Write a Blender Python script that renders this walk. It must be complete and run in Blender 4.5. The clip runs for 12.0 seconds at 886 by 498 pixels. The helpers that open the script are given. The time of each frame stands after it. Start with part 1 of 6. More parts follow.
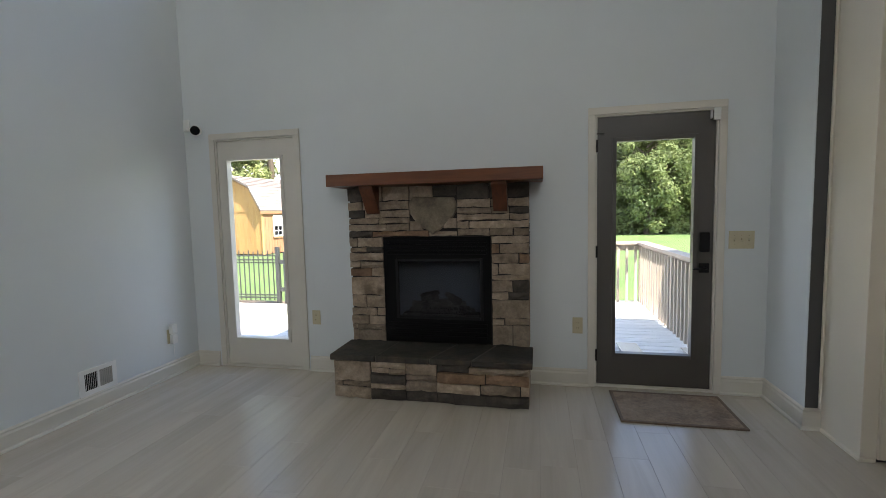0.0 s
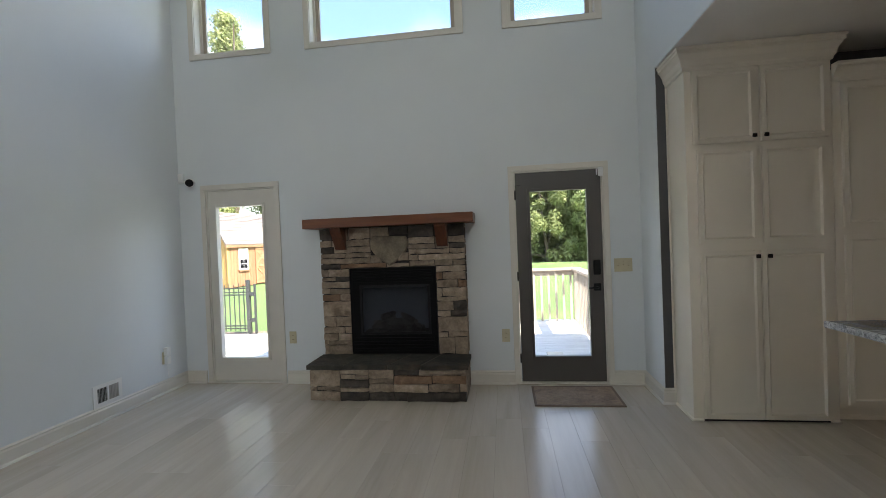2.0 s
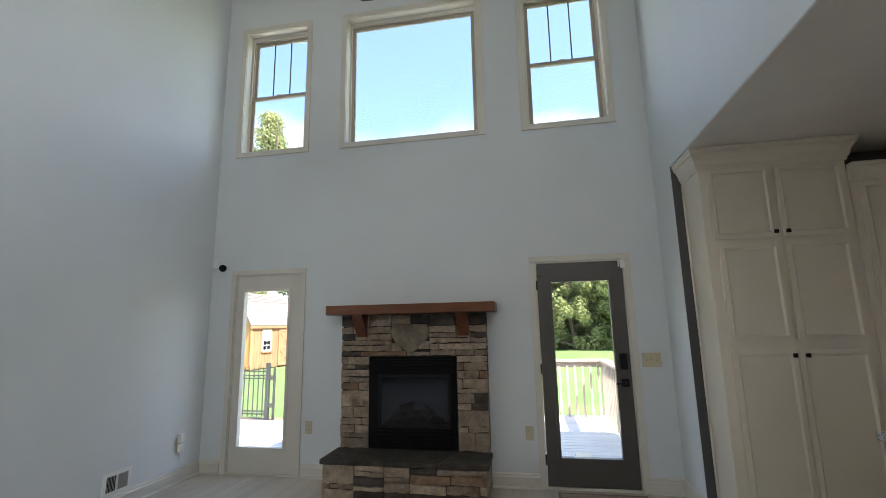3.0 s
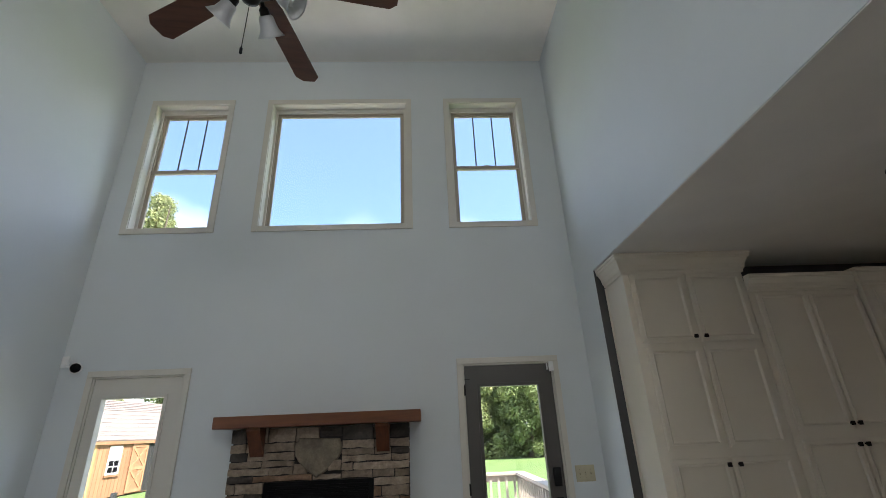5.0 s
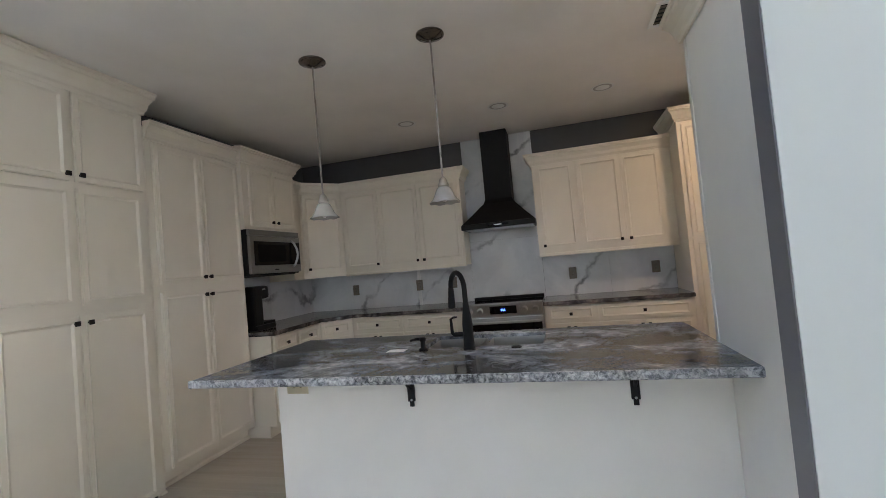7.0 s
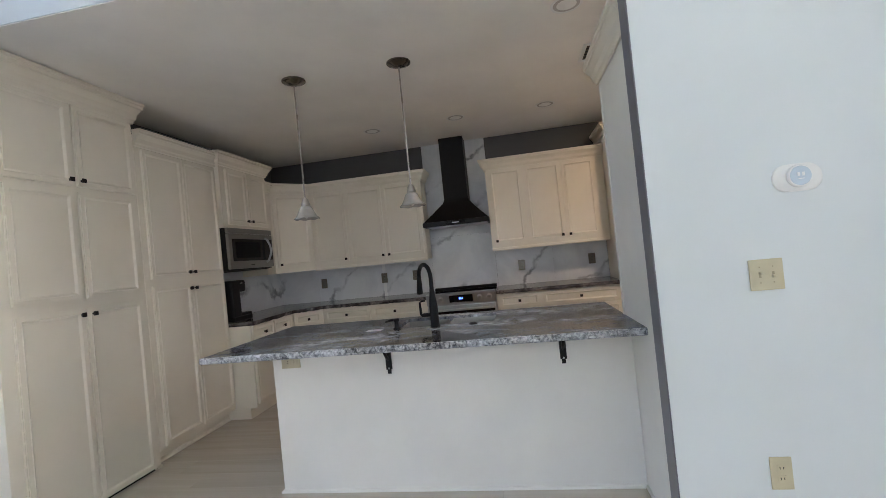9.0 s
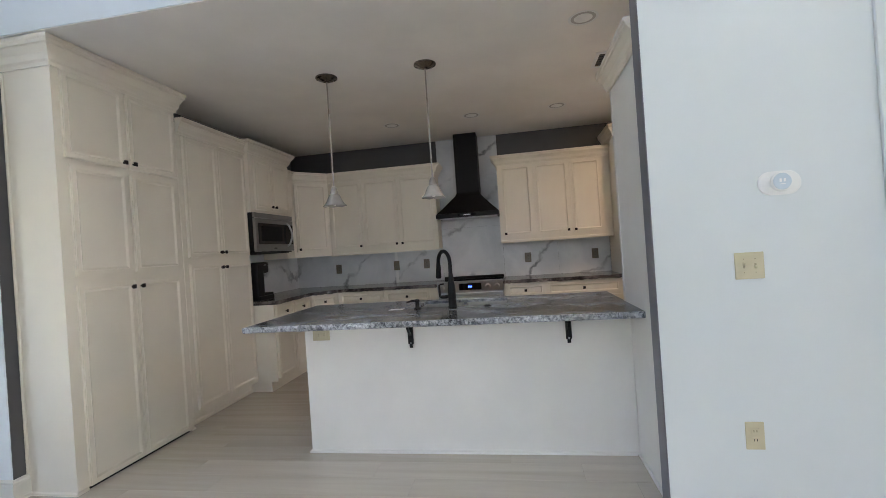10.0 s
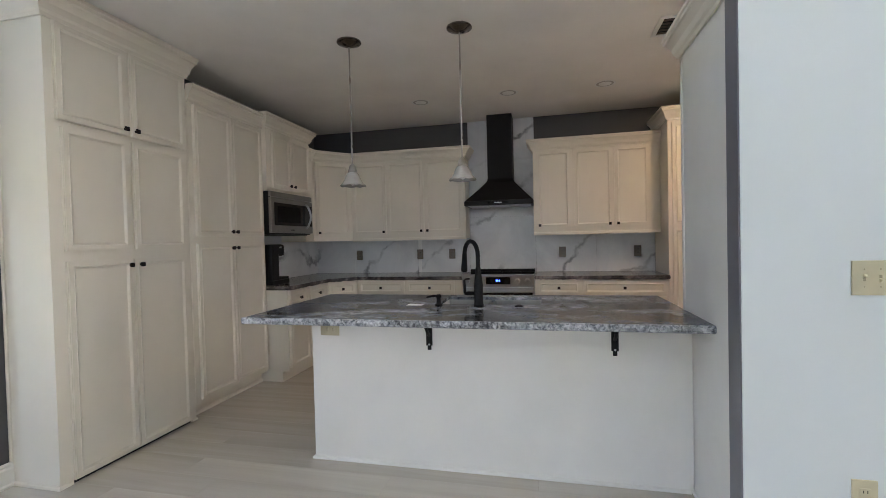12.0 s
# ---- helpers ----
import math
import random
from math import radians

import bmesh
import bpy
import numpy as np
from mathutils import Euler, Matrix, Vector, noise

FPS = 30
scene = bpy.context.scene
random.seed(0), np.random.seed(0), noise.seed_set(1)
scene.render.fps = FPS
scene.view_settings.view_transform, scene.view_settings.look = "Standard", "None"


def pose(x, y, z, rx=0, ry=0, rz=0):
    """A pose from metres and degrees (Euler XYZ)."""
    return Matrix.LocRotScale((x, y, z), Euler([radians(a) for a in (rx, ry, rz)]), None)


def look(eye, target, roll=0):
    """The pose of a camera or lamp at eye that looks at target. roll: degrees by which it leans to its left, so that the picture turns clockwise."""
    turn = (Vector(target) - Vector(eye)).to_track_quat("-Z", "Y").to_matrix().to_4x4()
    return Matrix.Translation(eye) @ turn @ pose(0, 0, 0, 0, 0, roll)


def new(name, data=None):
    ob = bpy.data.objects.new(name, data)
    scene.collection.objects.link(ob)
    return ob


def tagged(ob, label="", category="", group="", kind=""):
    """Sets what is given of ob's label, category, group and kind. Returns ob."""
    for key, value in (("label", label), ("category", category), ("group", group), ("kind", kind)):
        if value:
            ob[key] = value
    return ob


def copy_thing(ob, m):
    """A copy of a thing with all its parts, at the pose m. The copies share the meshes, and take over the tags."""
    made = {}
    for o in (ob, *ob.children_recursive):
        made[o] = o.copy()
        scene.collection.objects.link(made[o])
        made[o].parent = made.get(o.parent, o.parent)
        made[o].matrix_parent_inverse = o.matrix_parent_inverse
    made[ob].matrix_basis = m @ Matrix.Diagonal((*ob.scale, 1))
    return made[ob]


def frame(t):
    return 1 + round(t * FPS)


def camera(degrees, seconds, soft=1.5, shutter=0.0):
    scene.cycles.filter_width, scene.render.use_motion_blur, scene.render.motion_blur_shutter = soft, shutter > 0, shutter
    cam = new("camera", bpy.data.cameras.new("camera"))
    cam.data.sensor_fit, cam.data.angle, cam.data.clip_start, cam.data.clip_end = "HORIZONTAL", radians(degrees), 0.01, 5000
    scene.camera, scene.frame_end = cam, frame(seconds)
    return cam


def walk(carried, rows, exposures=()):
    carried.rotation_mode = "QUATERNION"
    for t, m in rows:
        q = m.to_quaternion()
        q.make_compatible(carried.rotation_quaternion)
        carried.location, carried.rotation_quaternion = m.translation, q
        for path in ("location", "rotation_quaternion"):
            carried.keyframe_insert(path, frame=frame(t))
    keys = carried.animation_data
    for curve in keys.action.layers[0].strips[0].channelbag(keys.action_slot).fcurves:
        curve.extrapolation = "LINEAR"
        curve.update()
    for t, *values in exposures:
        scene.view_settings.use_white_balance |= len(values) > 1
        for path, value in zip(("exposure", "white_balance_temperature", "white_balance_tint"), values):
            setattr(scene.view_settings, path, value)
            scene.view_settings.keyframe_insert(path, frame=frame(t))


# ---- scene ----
cam = camera(90.0, 12.0, 0.8)
PATH = [
    (0, (0.276, 0.273, 1.349), (-0.146, 2.222, 1.191), -1.3),
    (0.5, (0.33, 0.019, 1.356), (0.042, 1.986, 1.142), -1.6),
    (1, (0.357, -0.233, 1.377), (0.128, 1.742, 1.161), -2.2),
    (1.5, (0.477, -0.445, 1.382), (0.235, 1.536, 1.24), -2.4),
    (2, (0.578, -0.56, 1.397), (0.305, 1.421, 1.367), -2.3),
    (2.5, (0.591, -0.594, 1.416), (0.258, 1.374, 1.538), -2.1),
    (3, (0.607, -0.601, 1.441), (0.244, 1.335, 1.789), -1.1),
    (3.2, (0.595, -0.594, 1.458), (0.243, 1.316, 1.936), -0.7),
    (4.8, (0.365, -0.388, 1.508), (0.292, 1.407, 2.387), -1.6),
    (5, (0.351, -0.343, 1.486), (0.446, 1.503, 2.249), -2.5),
    (5.2, (0.408, -0.332, 1.493), (0.706, 1.545, 2.114), -3.5),
    (5.5, (0.432, -0.229, 1.426), (1.152, 1.578, 1.891), -4.8),
    (6, (0.549, -0.029, 1.368), (1.9, 1.421, 1.638), -5.6),
    (6.5, (0.572, 0.069, 1.342), (2.308, 1.046, 1.515), -5.6),
    (7, (0.487, 0.213, 1.35), (2.418, 0.726, 1.424), -5.2),
    (7.2, (0.457, 0.238, 1.341), (2.422, 0.605, 1.388), -5.1),
    (8.8, (0.023, 0.16, 1.345), (1.998, 0.476, 1.366), -5.7),
    (9, (-0.015, 0.168, 1.349), (1.959, 0.491, 1.38), -5.8),
    (9.5, (-0.17, 0.231, 1.334), (1.801, 0.572, 1.329), -5.7),
    (10, (-0.306, 0.249, 1.318), (1.667, 0.578, 1.32), -3.9),
    (10.5, (-0.33, 0.251, 1.306), (1.645, 0.565, 1.327), -2.4),
    (11, (-0.302, 0.27, 1.304), (1.667, 0.62, 1.294), -1.9),
    (11.5, (-0.162, 0.291, 1.296), (1.799, 0.684, 1.267), -1.6),
    (12, (0.068, 0.316, 1.318), (2.017, 0.765, 1.277), -1.4),
]
EXPOSURES = [(0, 2.38, 7000, 11.5), (1.0, 2.42, 7000, 11.5), (1.5, 2.44, 6950, 11), (2.5, 2.52, 6950, 11), (3.0, 2.48, 6900, 11), (4.8, 2.28, 6850, 11), (5.0, 2.24, 6800, 11), (5.5, 2.32, 6750, 11), (6.0, 3.1, 6700, 11.5), (6.5, 3.58, 6600, 12), (7.2, 3.62, 6550, 12.5), (9.0, 3.74, 6580, 13), (12, 3.7, 6620, 13)]
walk(cam, [(t, look(eye, target, roll)) for t, eye, target, roll in PATH], EXPOSURES)

XL, XR, YN, YS, HC = -2.84, 1.845, 3.76, -5.5, 5.65
# ---- world, sun, lights ----
world = bpy.data.worlds.new("sky")
scene.world = world
world.use_nodes = True
wn = world.node_tree.nodes
sky = wn.new("ShaderNodeTexSky")
sky.sky_type, sky.sun_disc = "NISHITA", False
sky.sun_elevation, sky.sun_rotation = radians(52), radians(116)
sky.air_density, sky.dust_density, sky.ozone_density = 1.0, 2.5, 0.6
wn["Background"].inputs[1].default_value = 0.11
tint = wn.new("ShaderNodeMix")
tint.data_type, tint.blend_type = "RGBA", "MULTIPLY"
tint.inputs[0].default_value, tint.inputs[7].default_value = 1.0, (0.50, 0.72, 0.94, 1)
world.node_tree.links.new(sky.outputs[0], tint.inputs[6])
# a bank of bright thin cloud above the horizon, thinning out upwards
def sky_node(kind, **values):
    nd = wn.new(kind)
    for k, val in values.items():
        nd.inputs[k].default_value = val
    return nd

wl = world.node_tree.links
aim, split, puff = wn.new("ShaderNodeTexCoord"), wn.new("ShaderNodeSeparateXYZ"), sky_node("ShaderNodeTexNoise", Scale=3.2, Detail=6)
wl.new(aim.outputs["Generated"], split.inputs[0]), wl.new(aim.outputs["Generated"], puff.inputs["Vector"])
lift = wn.new("ShaderNodeMath")
lift.operation, lift.inputs[1].default_value = "MULTIPLY_ADD", -0.26
wl.new(puff.outputs[0], lift.inputs[0]), wl.new(split.outputs[2], lift.inputs[2])
bank = wn.new("ShaderNodeMapRange")
for k, val in (("From Min", 0.06), ("From Max", 0.30), ("To Min", 0.9), ("To Max", 0.04)):
    bank.inputs[k].default_value = val
wl.new(lift.outputs[0], bank.inputs["Value"])
cloud_mix = wn.new("ShaderNodeMix")
cloud_mix.data_type, cloud_mix.inputs[7].default_value = "RGBA", (8.2, 9.1, 10.4, 1)
wl.new(bank.outputs[0], cloud_mix.inputs[0]), wl.new(tint.outputs[2], cloud_mix.inputs[6])
wl.new(cloud_mix.outputs[2], wn["Background"].inputs[0])

sun = new("sun", bpy.data.lights.new("sun", "SUN"))
sun.data.energy, sun.data.angle, sun.data.color = 5.0, radians(0.6), (1.0, 0.95, 0.87)
sun.matrix_world = look((7.0, -3.4, 10.0), (0, 0, 0))

# fill lamp in an added opening high in the east wall, behind the camera
def fill_lamp(eye, target, w, h, watts, col):
    o = new("window_daylight", bpy.data.lights.new("window_daylight", "AREA"))
    o.data.shape, o.data.size, o.data.size_y = "RECTANGLE", w, h
    o.data.energy, o.data.color = watts, col
    o.matrix_world = look(eye, target)

fill_lamp((XR + 0.05, -3.4, 4.25), (-2.8, 1.2, 2.9), 2.0, 1.5, 15, (0.92, 0.96, 1.0))

# ---- materials ----
def shader(name, rough=0.6, metal=0.0):
    m = bpy.data.materials.new(name)
    m.use_nodes = True
    b = m.node_tree.nodes["Principled BSDF"]
    b.inputs["Roughness"].default_value, b.inputs["Metallic"].default_value = rough, metal
    return m, m.node_tree.nodes, m.node_tree.links, b


def ramp(n, l, src, stops):
    r = n.new("ShaderNodeValToRGB")
    el = r.color_ramp.elements
    while len(el) < len(stops):
        el.new(0.5)
    for e, (p, c) in zip(el, stops):
        e.position, e.color = p, (*c, 1)
    l.new(src, r.inputs[0])
    return r.outputs[0]


def coords(n, l, scale=(1, 1, 1), rot=(0, 0, 0)):
    c, mp = n.new("ShaderNodeTexCoord"), n.new("ShaderNodeMapping")
    l.new(c.outputs["Object"], mp.inputs[0])
    mp.inputs["Scale"].default_value, mp.inputs["Rotation"].default_value = scale, rot
    return mp.outputs[0]


def grain(n, l, vec, scale, detail=5, rough=0.55, warp=0.0):
    t = n.new("ShaderNodeTexNoise")
    t.inputs["Scale"].default_value, t.inputs["Detail"].default_value = scale, detail
    t.inputs["Roughness"].default_value, t.inputs["Distortion"].default_value = rough, warp
    l.new(vec, t.inputs["Vector"])
    return t.outputs[0]


def mix(n, l, a, b, fac, mode="MIX"):
    x = n.new("ShaderNodeMix")
    x.data_type, x.blend_type = "RGBA", mode
    for sock, v in ((x.inputs[0], fac), (x.inputs[6], a), (x.inputs[7], b)):
        if isinstance(v, (int, float)):
            sock.default_value = v
        elif isinstance(v, tuple):
            sock.default_value = (*v, 1)
        else:
            l.new(v, sock)
    return x.outputs[2]


def bump(n, l, b, src, strength=0.2, dist=0.005):
    k = n.new("ShaderNodeBump")
    k.inputs["Strength"].default_value, k.inputs["Distance"].default_value = strength, dist
    l.new(src, k.inputs["Height"])
    l.new(k.outputs[0], b.inputs["Normal"])


def painted(name, col, rough=0.55, relief=0.08, fine=260, mottled=0.04):
    """Paint: a faint cloudy variation and roller stipple."""
    m, n, l, b = shader(name, rough)
    v = coords(n, l)
    lo = tuple(c * (1 - mottled) for c in col)
    hi = tuple(min(1, c * (1 + mottled)) for c in col)
    l.new(ramp(n, l, grain(n, l, v, 1.7), [(0.35, lo), (0.65, hi)]), b.inputs["Base Color"])
    bump(n, l, b, grain(n, l, v, fine, 3), relief, 0.002)
    return m


def plain(name, col, rough=0.4, metal=0.0, var=0.08, scale=9):
    m, n, l, b = shader(name, rough, metal)
    v = coords(n, l)
    f = grain(n, l, v, scale)
    l.new(ramp(n, l, f, [(0.3, tuple(c * (1 - var) for c in col)), (0.7, tuple(min(1, c * (1 + var)) for c in col))]), b.inputs["Base Color"])
    r = n.new("ShaderNodeMapRange")
    r.inputs["To Min"].default_value, r.inputs["To Max"].default_value = rough * 0.85, min(1, rough * 1.15)
    l.new(f, r.inputs["Value"])
    l.new(r.outputs[0], b.inputs["Roughness"])
    return m


def wooden(name, stops, along, rough=0.4, scale=14, per_object=0.0, relief=0.12):
    """Wood with its grain along axis 0, 1 or 2."""
    m, n, l, b = shader(name, rough)
    s = [1.0, 1.0, 1.0]
    s[along] = 0.07
    v = coords(n, l, tuple(s))
    if per_object:
        info, add = n.new("ShaderNodeObjectInfo"), n.new("ShaderNodeVectorMath")
        mul = n.new("ShaderNodeMath")
        mul.operation, mul.inputs[1].default_value = "MULTIPLY", 37.0
        l.new(info.outputs["Random"], mul.inputs[0])
        l.new(v, add.inputs[0])
        l.new(mul.outputs[0], add.inputs[1])
        v = add.outputs[0]
    g = grain(n, l, v, scale, 7, 0.62, 0.6)
    col = ramp(n, l, g, stops)
    if per_object:
        shade = n.new("ShaderNodeMapRange")
        shade.inputs["To Min"].default_value, shade.inputs["To Max"].default_value = 1 - per_object, 1 + per_object
        l.new(info.outputs["Random"], shade.inputs["Value"])
        hsv = n.new("ShaderNodeHueSaturation")
        l.new(shade.outputs[0], hsv.inputs["Value"])
        l.new(col, hsv.inputs["Color"])
        col = hsv.outputs[0]
    l.new(col, b.inputs["Base Color"])
    bump(n, l, b, g, relief, 0.002)
    return m


def stony(name, dark, light, rust=None):
    """Ledge stone: each piece its own tone, cloudy, with a rough face."""
    m, n, l, b = shader(name, 0.85)
    v = coords(n, l)
    info = n.new("ShaderNodeObjectInfo")
    add, mul = n.new("ShaderNodeVectorMath"), n.new("ShaderNodeMath")
    mul.operation, mul.inputs[1].default_value = "MULTIPLY", 53.0
    l.new(info.outputs["Random"], mul.inputs[0])
    l.new(v, add.inputs[0])
    l.new(mul.outputs[0], add.inputs[1])
    v = add.outputs[0]
    base = ramp(n, l, grain(n, l, v, 9, 6, 0.6, 0.4), [(0.25, dark), (0.75, light)])
    if rust:
        f = ramp(n, l, grain(n, l, v, 5, 4), [(0.52, (0, 0, 0)), (0.7, (0.7, 0.7, 0.7))])
        base = mix(n, l, base, rust, f)
    scuff = ramp(n, l, grain(n, l, v, 34, 7, 0.72, 0.3), [(0.32, (0.62, 0.62, 0.62)), (0.62, (1.0, 1.0, 1.0)), (0.75, (1.22, 1.2, 1.18))])
    base = mix(n, l, base, scuff, 0.85, "MULTIPLY")
    hsv, sh = n.new("ShaderNodeHueSaturation"), n.new("ShaderNodeMapRange")
    sh.inputs["To Min"].default_value, sh.inputs["To Max"].default_value = 0.72, 1.25
    l.new(info.outputs["Random"], sh.inputs["Value"])
    l.new(sh.outputs[0], hsv.inputs["Value"])
    l.new(base, hsv.inputs["Color"])
    l.new(hsv.outputs[0], b.inputs["Base Color"])
    bump(n, l, b, grain(n, l, v, 38, 8, 0.7), 0.6, 0.012)
    return m


def glassy(name, col=(1, 1, 1), gloss=0.03):
    """A thin clear pane: see-through, with a little mirror gloss."""
    m = bpy.data.materials.new(name)
    m.use_nodes = True
    n, l = m.node_tree.nodes, m.node_tree.links
    n.remove(n["Principled BSDF"])
    t, g, x = n.new("ShaderNodeBsdfTransparent"), n.new("ShaderNodeBsdfGlossy"), n.new("ShaderNodeMixShader")
    t.inputs[0].default_value, g.inputs["Roughness"].default_value = (*col, 1), 0.02
    x.inputs[0].default_value = gloss
    l.new(t.outputs[0], x.inputs[1])
    l.new(g.outputs[0], x.inputs[2])
    l.new(x.outputs[0], n["Material Output"].inputs[0])
    return m


def granite(name="granite", rough=0.13, pale=0.0, brown_tone=False):
    m, n, l, b = shader(name, rough)
    b.inputs["Specular IOR Level"].default_value = 0.28
    v = coords(n, l, (1.0, 0.58, 1.0), (0, 0, radians(16)))
    cloud = grain(n, l, v, 3.4, 12, 0.74, 0.35)
    base = ramp(n, l, cloud, [(0.38, (0.012, 0.014, 0.02)), (0.455, (0.06, 0.069, 0.09)), (0.51, (0.195, 0.212, 0.25)), (0.57, (0.37, 0.388, 0.43)), (0.68, (0.70, 0.71, 0.74))])
    v2 = coords(n, l)
    fleck = ramp(n, l, grain(n, l, v2, 17, 9, 0.7, 0.5), [(0.36, (0.30, 0.30, 0.32)), (0.5, (0.95, 0.95, 0.96)), (0.66, (1.45, 1.45, 1.46))])
    base = mix(n, l, base, fleck, 0.9, "MULTIPLY")
    speck = n.new("ShaderNodeTexVoronoi")
    speck.inputs["Scale"].default_value = 95
    l.new(v2, speck.inputs["Vector"])
    base = mix(n, l, base, ramp(n, l, speck.outputs["Color"], [(0.2, (0.03, 0.03, 0.04)), (0.8, (0.62, 0.61, 0.6))]), 0.13)
    brown = ramp(n, l, grain(n, l, v2, 13, 6, 0.7, 1.0), [(0.62, (0, 0, 0)), (0.7, (0.35, 0.35, 0.35))])
    base = mix(n, l, base, (0.05, 0.035, 0.03), brown)
    if brown_tone:
        base = mix(n, l, base, (0.62, 0.52, 0.45), 1.0, "MULTIPLY")
    if pale:
        chips = ramp(n, l, grain(n, l, v2, 52, 6, 0.7, 0.6), [(0.40, (0.02, 0.02, 0.025)), (0.50, (0.40, 0.40, 0.42)), (0.60, (0.80, 0.80, 0.81))])
        base = mix(n, l, base, chips, pale)
        bump(n, l, b, grain(n, l, v2, 70, 5, 0.7), 0.7, 0.008)
    l.new(base, b.inputs["Base Color"])
    return m


def marble():
    m, n, l, b = shader("marble_tile", 0.36)
    v = coords(n, l, (1, 1, 1), (radians(38), 0, 0))
    bodyc = ramp(n, l, grain(n, l, v, 1.6, 6, 0.6, 0.8), [(0.3, (0.55, 0.56, 0.58)), (0.6, (0.71, 0.715, 0.725))])
    w = n.new("ShaderNodeTexWave")
    w.wave_type, w.bands_direction = "BANDS", "Z"
    for k, val in (("Scale", 0.62), ("Distortion", 5.5), ("Detail", 6), ("Detail Scale", 1.1), ("Detail Roughness", 0.62), ("Phase Offset", 0.9)):
        w.inputs[k].default_value = val
    l.new(v, w.inputs["Vector"])
    vein = ramp(n, l, w.outputs["Color"], [(0.0, (1, 1, 1)), (0.009, (0.55, 0.55, 0.55)), (0.032, (0, 0, 0))])
    patchy = ramp(n, l, grain(n, l, v, 2.2, 4), [(0.42, (0, 0, 0)), (0.62, (1, 1, 1))])
    f = mix(n, l, vein, patchy, 1.0, "MULTIPLY")
    l.new(mix(n, l, bodyc, (0.20, 0.205, 0.22), f), b.inputs["Base Color"])
    return m


def lawn():
    m, n, l, b = shader("grass", 0.9)
    v = coords(n, l)
    a = ramp(n, l, grain(n, l, v, 0.5, 6), [(0.3, (0.075, 0.145, 0.034)), (0.7, (0.125, 0.20, 0.056))])
    c = ramp(n, l, grain(n, l, v, 40, 4), [(0.3, (0.5, 0.5, 0.5)), (0.7, (1, 1, 1))])
    l.new(mix(n, l, a, c, 0.8, "MULTIPLY"), b.inputs["Base Color"])
    bump(n, l, b, grain(n, l, v, 60, 4), 0.8, 0.03)
    return m


def leafy(name, dark, light):
    m, n, l, b = shader(name, 0.65)
    geo = n.new("ShaderNodeNewGeometry")
    col = ramp(n, l, geo.outputs["Random Per Island"], [(0.0, dark), (0.8, light), (1.0, (light[0] * 1.2, light[1] * 1.06, light[2]))])
    l.new(col, b.inputs["Base Color"])
    tr, ms = n.new("ShaderNodeBsdfTranslucent"), n.new("ShaderNodeMixShader")
    l.new(col, tr.inputs[0])
    ms.inputs[0].default_value = 0.45
    l.new(b.outputs[0], ms.inputs[1])
    l.new(tr.outputs[0], ms.inputs[2])
    l.new(ms.outputs[0], n["Material Output"].inputs[0])
    return m


def glowing(name, col, strength):
    m, n, l, b = shader(name, 0.4)
    b.inputs["Base Color"].default_value = (*col, 1)
    b.inputs["Emission Color"].default_value, b.inputs["Emission Strength"].default_value = (*col, 1), strength
    return m


WALL = painted("wall_paint", (0.675, 0.708, 0.722), 0.6, mottled=0.015)
GREY = painted("grey_wall_paint", (0.072, 0.069, 0.071), 0.42)
# lighter copy of the grey wall paint, with north window light in its colour
LIT_GREY = painted("lit_grey_wall_paint", (0.165, 0.163, 0.185), 0.42)
CEIL = painted("ceiling_paint", (0.84, 0.81, 0.765), 0.75, 0.2, 120)
TRIM = painted("trim_paint", (0.66, 0.625, 0.56), 0.38, 0.03)
CAB = painted("cabinet_paint", (0.765, 0.70, 0.595), 0.36, 0.03, 200, 0.03)
SASH = painted("sash_vinyl", (0.42, 0.355, 0.285), 0.4, 0.02)
DOORP = painted("door_paint", (0.088, 0.079, 0.072), 0.42, 0.04)
FLOOR = wooden("floor_plank", [(0.25, (0.50, 0.44, 0.365)), (0.5, (0.57, 0.508, 0.43)), (0.78, (0.64, 0.58, 0.50))], 1, 0.23, 9, 0.04, 0.03)
GAP = plain("plank_joint", (0.33, 0.29, 0.25), 0.8)
MANTEL = wooden("mantel_wood", [(0.25, (0.085, 0.022, 0.006)), (0.55, (0.17, 0.05, 0.013)), (0.8, (0.235, 0.077, 0.02))], 0, 0.38, 20)
CORBEL = wooden("corbel_wood", [(0.25, (0.06, 0.016, 0.006)), (0.6, (0.12, 0.034, 0.011)), (0.85, (0.16, 0.05, 0.016))], 2, 0.42, 20)
BLADE = wooden("blade_wood", [(0.25, (0.075, 0.024, 0.011)), (0.6, (0.14, 0.047, 0.021)), (0.85, (0.19, 0.07, 0.033))], 0, 0.4, 26)
STONE = [stony("stone_buff", (0.225, 0.168, 0.118), (0.50, 0.395, 0.30)), stony("stone_dark", (0.036, 0.03, 0.026), (0.125, 0.104, 0.085)),
         stony("stone_brown", (0.18, 0.104, 0.06), (0.37, 0.235, 0.148)), stony("stone_mixed", (0.205, 0.15, 0.106), (0.45, 0.35, 0.26), (0.095, 0.062, 0.04))]
SHIELD = stony("stone_shield", (0.11, 0.088, 0.063), (0.26, 0.21, 0.15), (0.075, 0.056, 0.04))
MORTAR = plain("mortar", (0.03, 0.026, 0.023), 0.95, 0, 0.3, 40)
SLATE = stony("slate", (0.028, 0.025, 0.021), (0.074, 0.066, 0.053), (0.12, 0.085, 0.06))
JOINT = plain("pale_mortar", (0.095, 0.086, 0.07), 0.95, 0, 0.25, 60)
GRANITE = granite()
GRANITE_BROWN = granite("granite_brown", 0.12, 0.0, True)
MARBLE = marble()
BLACK = plain("black_metal", (0.010, 0.010, 0.011), 0.5, 0.0)
